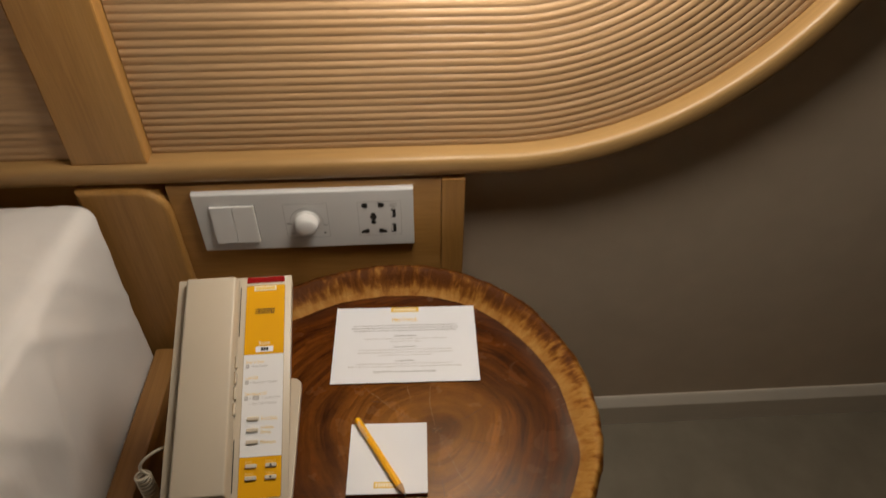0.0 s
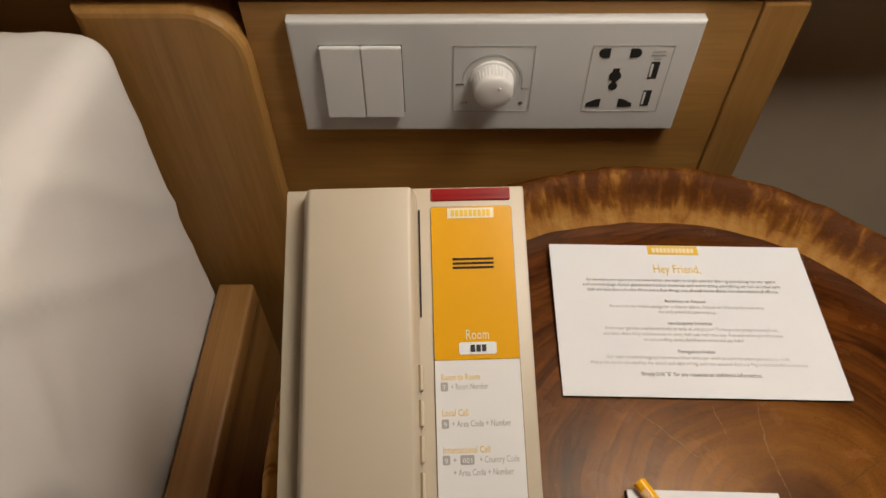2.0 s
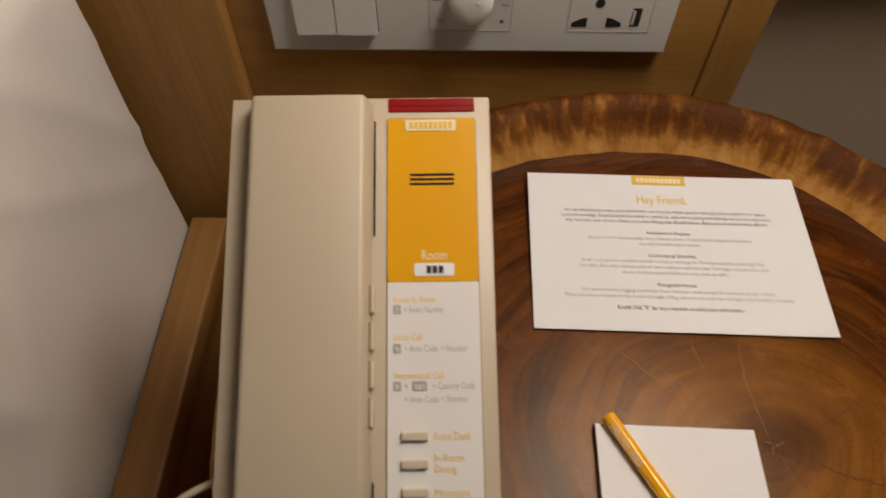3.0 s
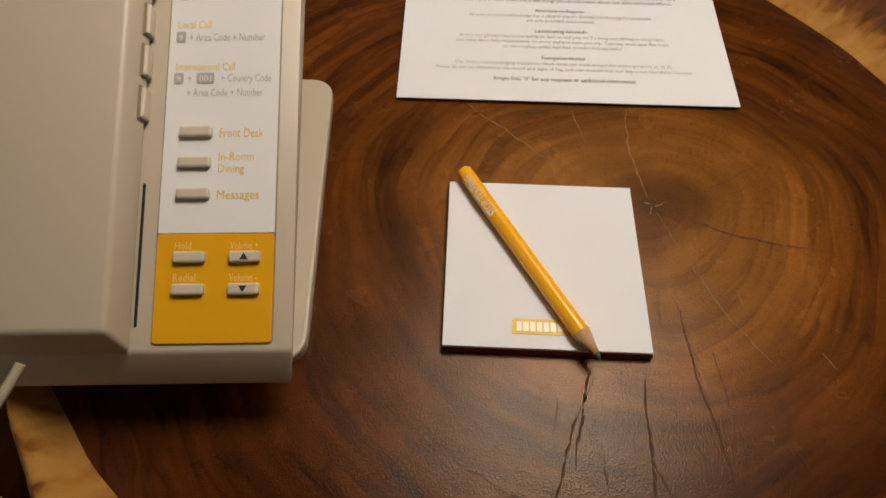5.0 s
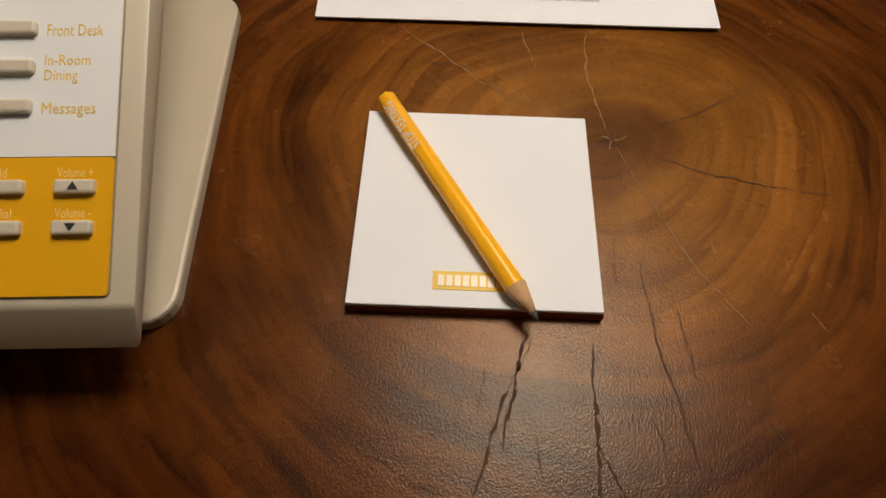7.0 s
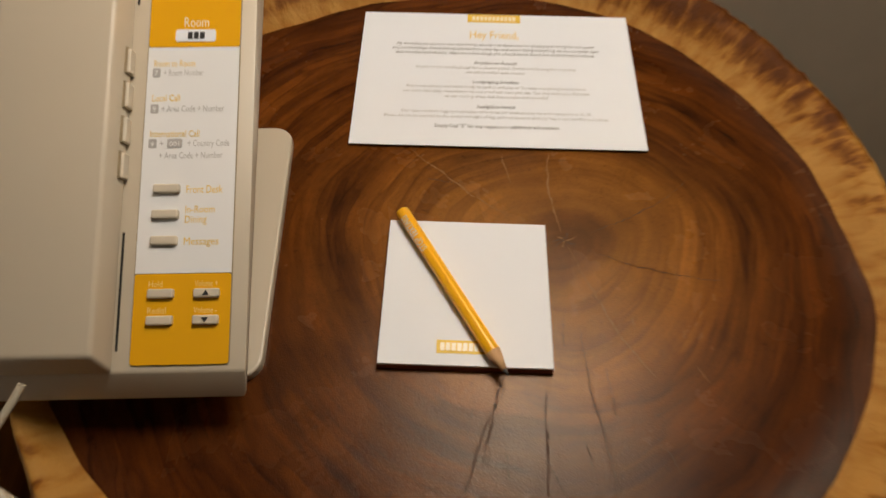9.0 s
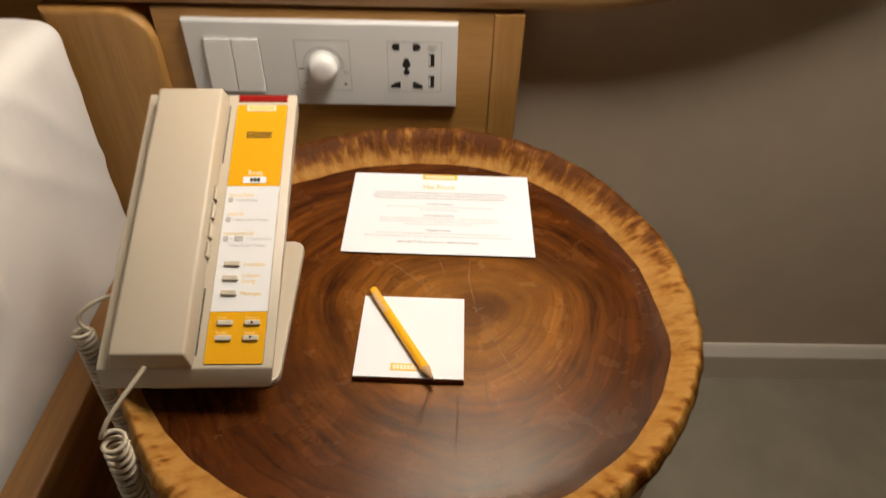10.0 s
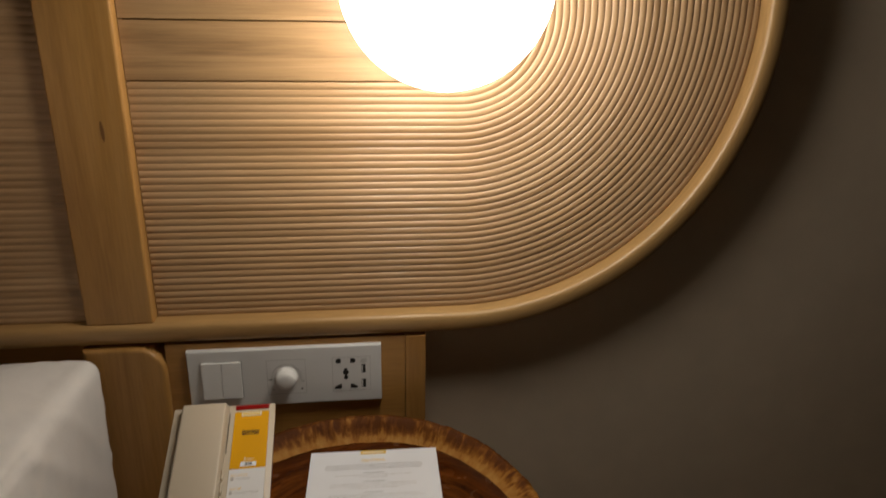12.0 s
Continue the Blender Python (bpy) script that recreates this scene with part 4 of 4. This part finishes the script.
bars("brand_bar", -0.0112, 0.0085, -0.0308, -0.0271, 8, 0.0052, CREAM, pad)

P0, P1, PR = Vector((0.0306, -0.2444, T + 0.0085)), Vector((0.0778, -0.3288, T + 0.0085)), 0.0035
along = (P1 - P0).normalized()
PM = Matrix.Translation(P0) @ along.to_track_quat("X", "Z").to_matrix().to_4x4()
pencil = empty("pencil", PM, "short orange lacquered pencil lying across the notepad", "pencil")
PL = (P1 - P0).length


def lathe(rows, n=6, turn=0.0):
    bm = bmesh.new()
    made = [[bm.verts.new((x, r * math.cos(radians(turn + 360 * i / n)), r * math.sin(radians(turn + 360 * i / n)))) for i in range(n)] for x, r in rows]
    for a, b in zip(made, made[1:]):
        for i in range(n):
            bm.faces.new((a[i], a[(i + 1) % n], b[(i + 1) % n], b[i]))
    bm.faces.new(made[0][::-1])
    bm.faces.new(made[-1])
    bmesh.ops.recalc_face_normals(bm, faces=bm.faces[:])
    return bm


bm = lathe([(0.0, PR * 0.93), (0.0006, PR * 1.05), (PL - 0.0115, PR * 1.05)], 6, 30)
bmesh.ops.bevel(bm, geom=[e for e in bm.edges if abs(e.verts[0].co.x - e.verts[1].co.x) > 0.01], offset=0.0013, segments=3, profile=0.5, affect="EDGES")
part("barrel", bm, PENCIL, pencil, "orange lacquered six-sided barrel", True).data.set_sharp_from_angle(angle=radians(28))
part("cone", lathe([(PL - 0.0122, PR * 1.0), (PL - 0.0028, PR * 0.32)], 20), CEDAR, pencil, "bare sharpened wood", True)
part("lead", lathe([(PL - 0.0029, PR * 0.34), (PL - 0.0004, PR * 0.10)], 12), LEAD, pencil, "grey lead", True)
words("text", "STOP TEXTING", 0.0145, -0.0015, 0.0215, 0.0050, PRINT_WHITE, pencil, Matrix.Rotation(radians(30), 4, "X") @ Matrix.Rotation(radians(180), 4, "Z") @ Matrix.Translation((-0.0302, 0, PR * 0.95)))

# ---- switch and socket plate ----
plate = empty("socket_plate", Matrix.Translation((-0.0338, 0.0085, 0.5483)), "white plastic plate with switches, dimmer and universal socket", "switch plate")
UP = Matrix.Rotation(radians(90), 4, "X")      # x along, y up the wall, z towards the room
PW, PH = 0.2588, 0.0862
part("plate", slab([(-PW / 2, -PH / 2), (PW / 2, -PH / 2), (PW / 2, PH / 2), (-PW / 2, PH / 2)], 0.0, 0.0085, 0.0018, 2, UP), PLATE, plate)
ZP = 0.0086
part("switch_frame", box(-0.1113, -0.0587, -0.0268, 0.0268, ZP - 0.0015, ZP + 0.0002, m=UP), GAP, plate)
for x0, x1 in ((-0.1108, -0.0852), (-0.0848, -0.0592)):
    rocker = box(x0, x1, -0.0264, 0.0264, ZP - 0.001, ZP + 0.0030)
    for v in rocker.verts:
        if v.co.z > ZP and v.co.y < 0:
            v.co.z += 0.0032
    bmesh.ops.bevel(rocker, geom=rocker.edges[:], offset=0.0006, segments=2, affect="EDGES")
    rocker.transform(UP)
    part("rocker_switch", rocker, KNOB, plate)


def outline(x0, x1, y0, y1, w, z, mat, name):
    for a, b, c, d in ((x0, x1, y0, y0 + w), (x0, x1, y1 - w, y1), (x0, x0 + w, y0 + w, y1 - w), (x1 - w, x1, y0 + w, y1 - w)):
        part(name, box(a, b, c, d, z, z + 0.0002, m=UP), mat, plate)


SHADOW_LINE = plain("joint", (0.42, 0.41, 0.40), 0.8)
outline(-0.0262, 0.0262, -0.0262, 0.0262, 0.0005, ZP, SHADOW_LINE, "joint")
dim = part("dimmer_dial", disc(0.0150, ZP, ZP + 0.0022, 48, 0.0006, UP), KNOB, plate)
bm = bmesh.new()
ribs = [(0.0127 + (0.0004 if i % 2 else 0.0)) for i in range(72)]
rowsz = ((0.0, 1.06), (0.004, 1.03), (0.0083, 1.0), (0.0093, 0.97))
made = [[bm.verts.new((r * k * math.cos(2 * math.pi * i / 72), r * k * math.sin(2 * math.pi * i / 72), ZP + 0.002 + z)) for i, r in enumerate(ribs)] for z, k in rowsz]
for a, b in zip(made, made[1:]):
    for i in range(72):
        bm.faces.new((a[i], a[(i + 1) % 72], b[(i + 1) % 72], b[i]))
bm.faces.new(made[-1])
bm.transform(UP)
knob = part("dimmer_knob", bm, KNOB, plate, "round ribbed white dimmer knob")
bm = bmesh.new()
made = [[bm.verts.new((r * math.cos(math.pi * i / 24), r * math.sin(math.pi * i / 24), ZP + 0.002 + z)) for i in range(48)] for z, r in ((0.0088, 0.0127), (0.0103, 0.0128), (0.0118, 0.0122), (0.0130, 0.0106), (0.0138, 0.0080), (0.0141, 0.0045), (0.0142, 0.0015))]
for a, b in zip(made, made[1:]):
    for i in range(48):
        bm.faces.new((a[i], a[(i + 1) % 48], b[(i + 1) % 48], b[i]))
bm.faces.new(made[-1])
bm.transform(UP)
part("knob_cap", bm, KNOB, knob, "smooth domed cap", True)
bm = bmesh.new()
bmesh.ops.create_uvsphere(bm, u_segments=16, v_segments=8, radius=0.0014)
bm.transform(Matrix.Translation((0.0035, -ZP - 0.0152, 0.0045)))
part("pointer_dimple", bm, PLATE, knob, "", True)
arc = [UP @ Vector((0.0196 * math.cos(radians(a)), 0.0196 * math.sin(radians(a)), ZP + 0.0002)) for a in range(-14, 183, 7)]
arc2 = [UP @ Vector(((0.0196 - 0.0016 * (1 - a / 183)) * math.cos(radians(a)), (0.0196 - 0.0016 * (1 - a / 183)) * math.sin(radians(a)), ZP + 0.0002)) for a in range(-14, 183, 7)]
tube("dial_scale", arc, 0.00022, SHADOW_LINE, plate, "", 1)
tube("dial_scale", arc2, 0.00022, SHADOW_LINE, plate, "", 1)
words("text", "MAX", 0.0218, -0.0080, 0.0050, 0.0028, DARK_INK, plate, UP, ZP + 0.0002)
words("text", "OFF", -0.0185, -0.0195, 0.0046, 0.0028, DARK_INK, plate, UP, ZP + 0.0002)
for x, y, a in ((-0.0215, -0.0035, 0),):
    part("dial_mark", box(x - 0.0028, x + 0.0028, y - 0.0006, y + 0.0006, ZP, ZP + 0.0002, m=UP), DARK_INK, plate)
part("lamp_symbol", disc(0.0014, ZP, ZP + 0.0002, 12, 0.0, Matrix.Translation((0.0200, 0, -0.0190)) @ UP), DARK_INK, plate)
outline(0.0620, 0.1142, -0.0262, 0.0262, 0.0005, ZP, SHADOW_LINE, "joint")
SXC = 0.0803


def hole(pts, x, y):
    part("socket_hole", slab([(x + a, y + b) for a, b in pts], ZP - 0.0012, ZP + 0.0003, m=UP), GAP, plate)


flare = [(-0.0034, -0.0034), (0.0010, -0.0034), (0.0030, -0.0024), (0.0040, 0.0000), (0.0030, 0.0024), (0.0010, 0.0034), (-0.0034, 0.0034)]
flare = [(-a, b) for a, b in flare][::-1]
for sx, sy in ((-1, 1), (1, 1)):
    hole([(a * -sx, b) for a, b in (flare if sx < 0 else flare[::-1])], SXC + sx * 0.0098, sy * 0.0205)
tri = [(-0.0052, -0.0034), (0.0044, -0.0034), (0.0044, 0.0034), (0.0006, 0.0026), (-0.0052, -0.0006)]
for sx in (-1, 1):
    hole([(a * -sx, b) for a, b in (tri if sx < 0 else tri[::-1])], SXC + sx * 0.0105, -0.0188)
part("socket_hole", box(SXC - 0.0022, SXC + 0.0022, 0.0030, 0.0088, ZP - 0.0012, ZP + 0.0002, m=UP), GAP, plate)
part("socket_hole", box(SXC - 0.0013, SXC + 0.0013, -0.006, 0.001, ZP - 0.0012, ZP + 0.0002, m=UP), GAP, plate)
part("socket_hole", disc(0.0040, ZP - 0.0012, ZP + 0.0003, 20, 0.0, Matrix.Translation((SXC, 0, 0.0028)) @ UP), GAP, plate)
part("socket_hole", disc(0.0030, ZP - 0.0012, ZP + 0.0003, 20, 0.0, Matrix.Translation((SXC, 0, -0.0052)) @ UP), GAP, plate)
for y in (0.0075, -0.0150):
    usb = part("usb_port", box(0.1018, 0.1074, y - 0.0064, y + 0.0064, ZP - 0.001, ZP + 0.0003, m=UP), GAP, plate, "dark upright charging port")
    part("port_tongue", box(0.1021, 0.1036, y - 0.0050, y + 0.0050, ZP + 0.0003, ZP + 0.0006, m=UP), PLATE, usb)
for y, w in ((0.0215, 0.0085), (0.0188, 0.0090), (0.0160, 0.0045)):
    part("print_bar", box(0.1050 - w / 2, 0.1050 + w / 2, y - 0.0006, y + 0.0006, ZP, ZP + 0.0002, m=UP), GREY_INK, plate)
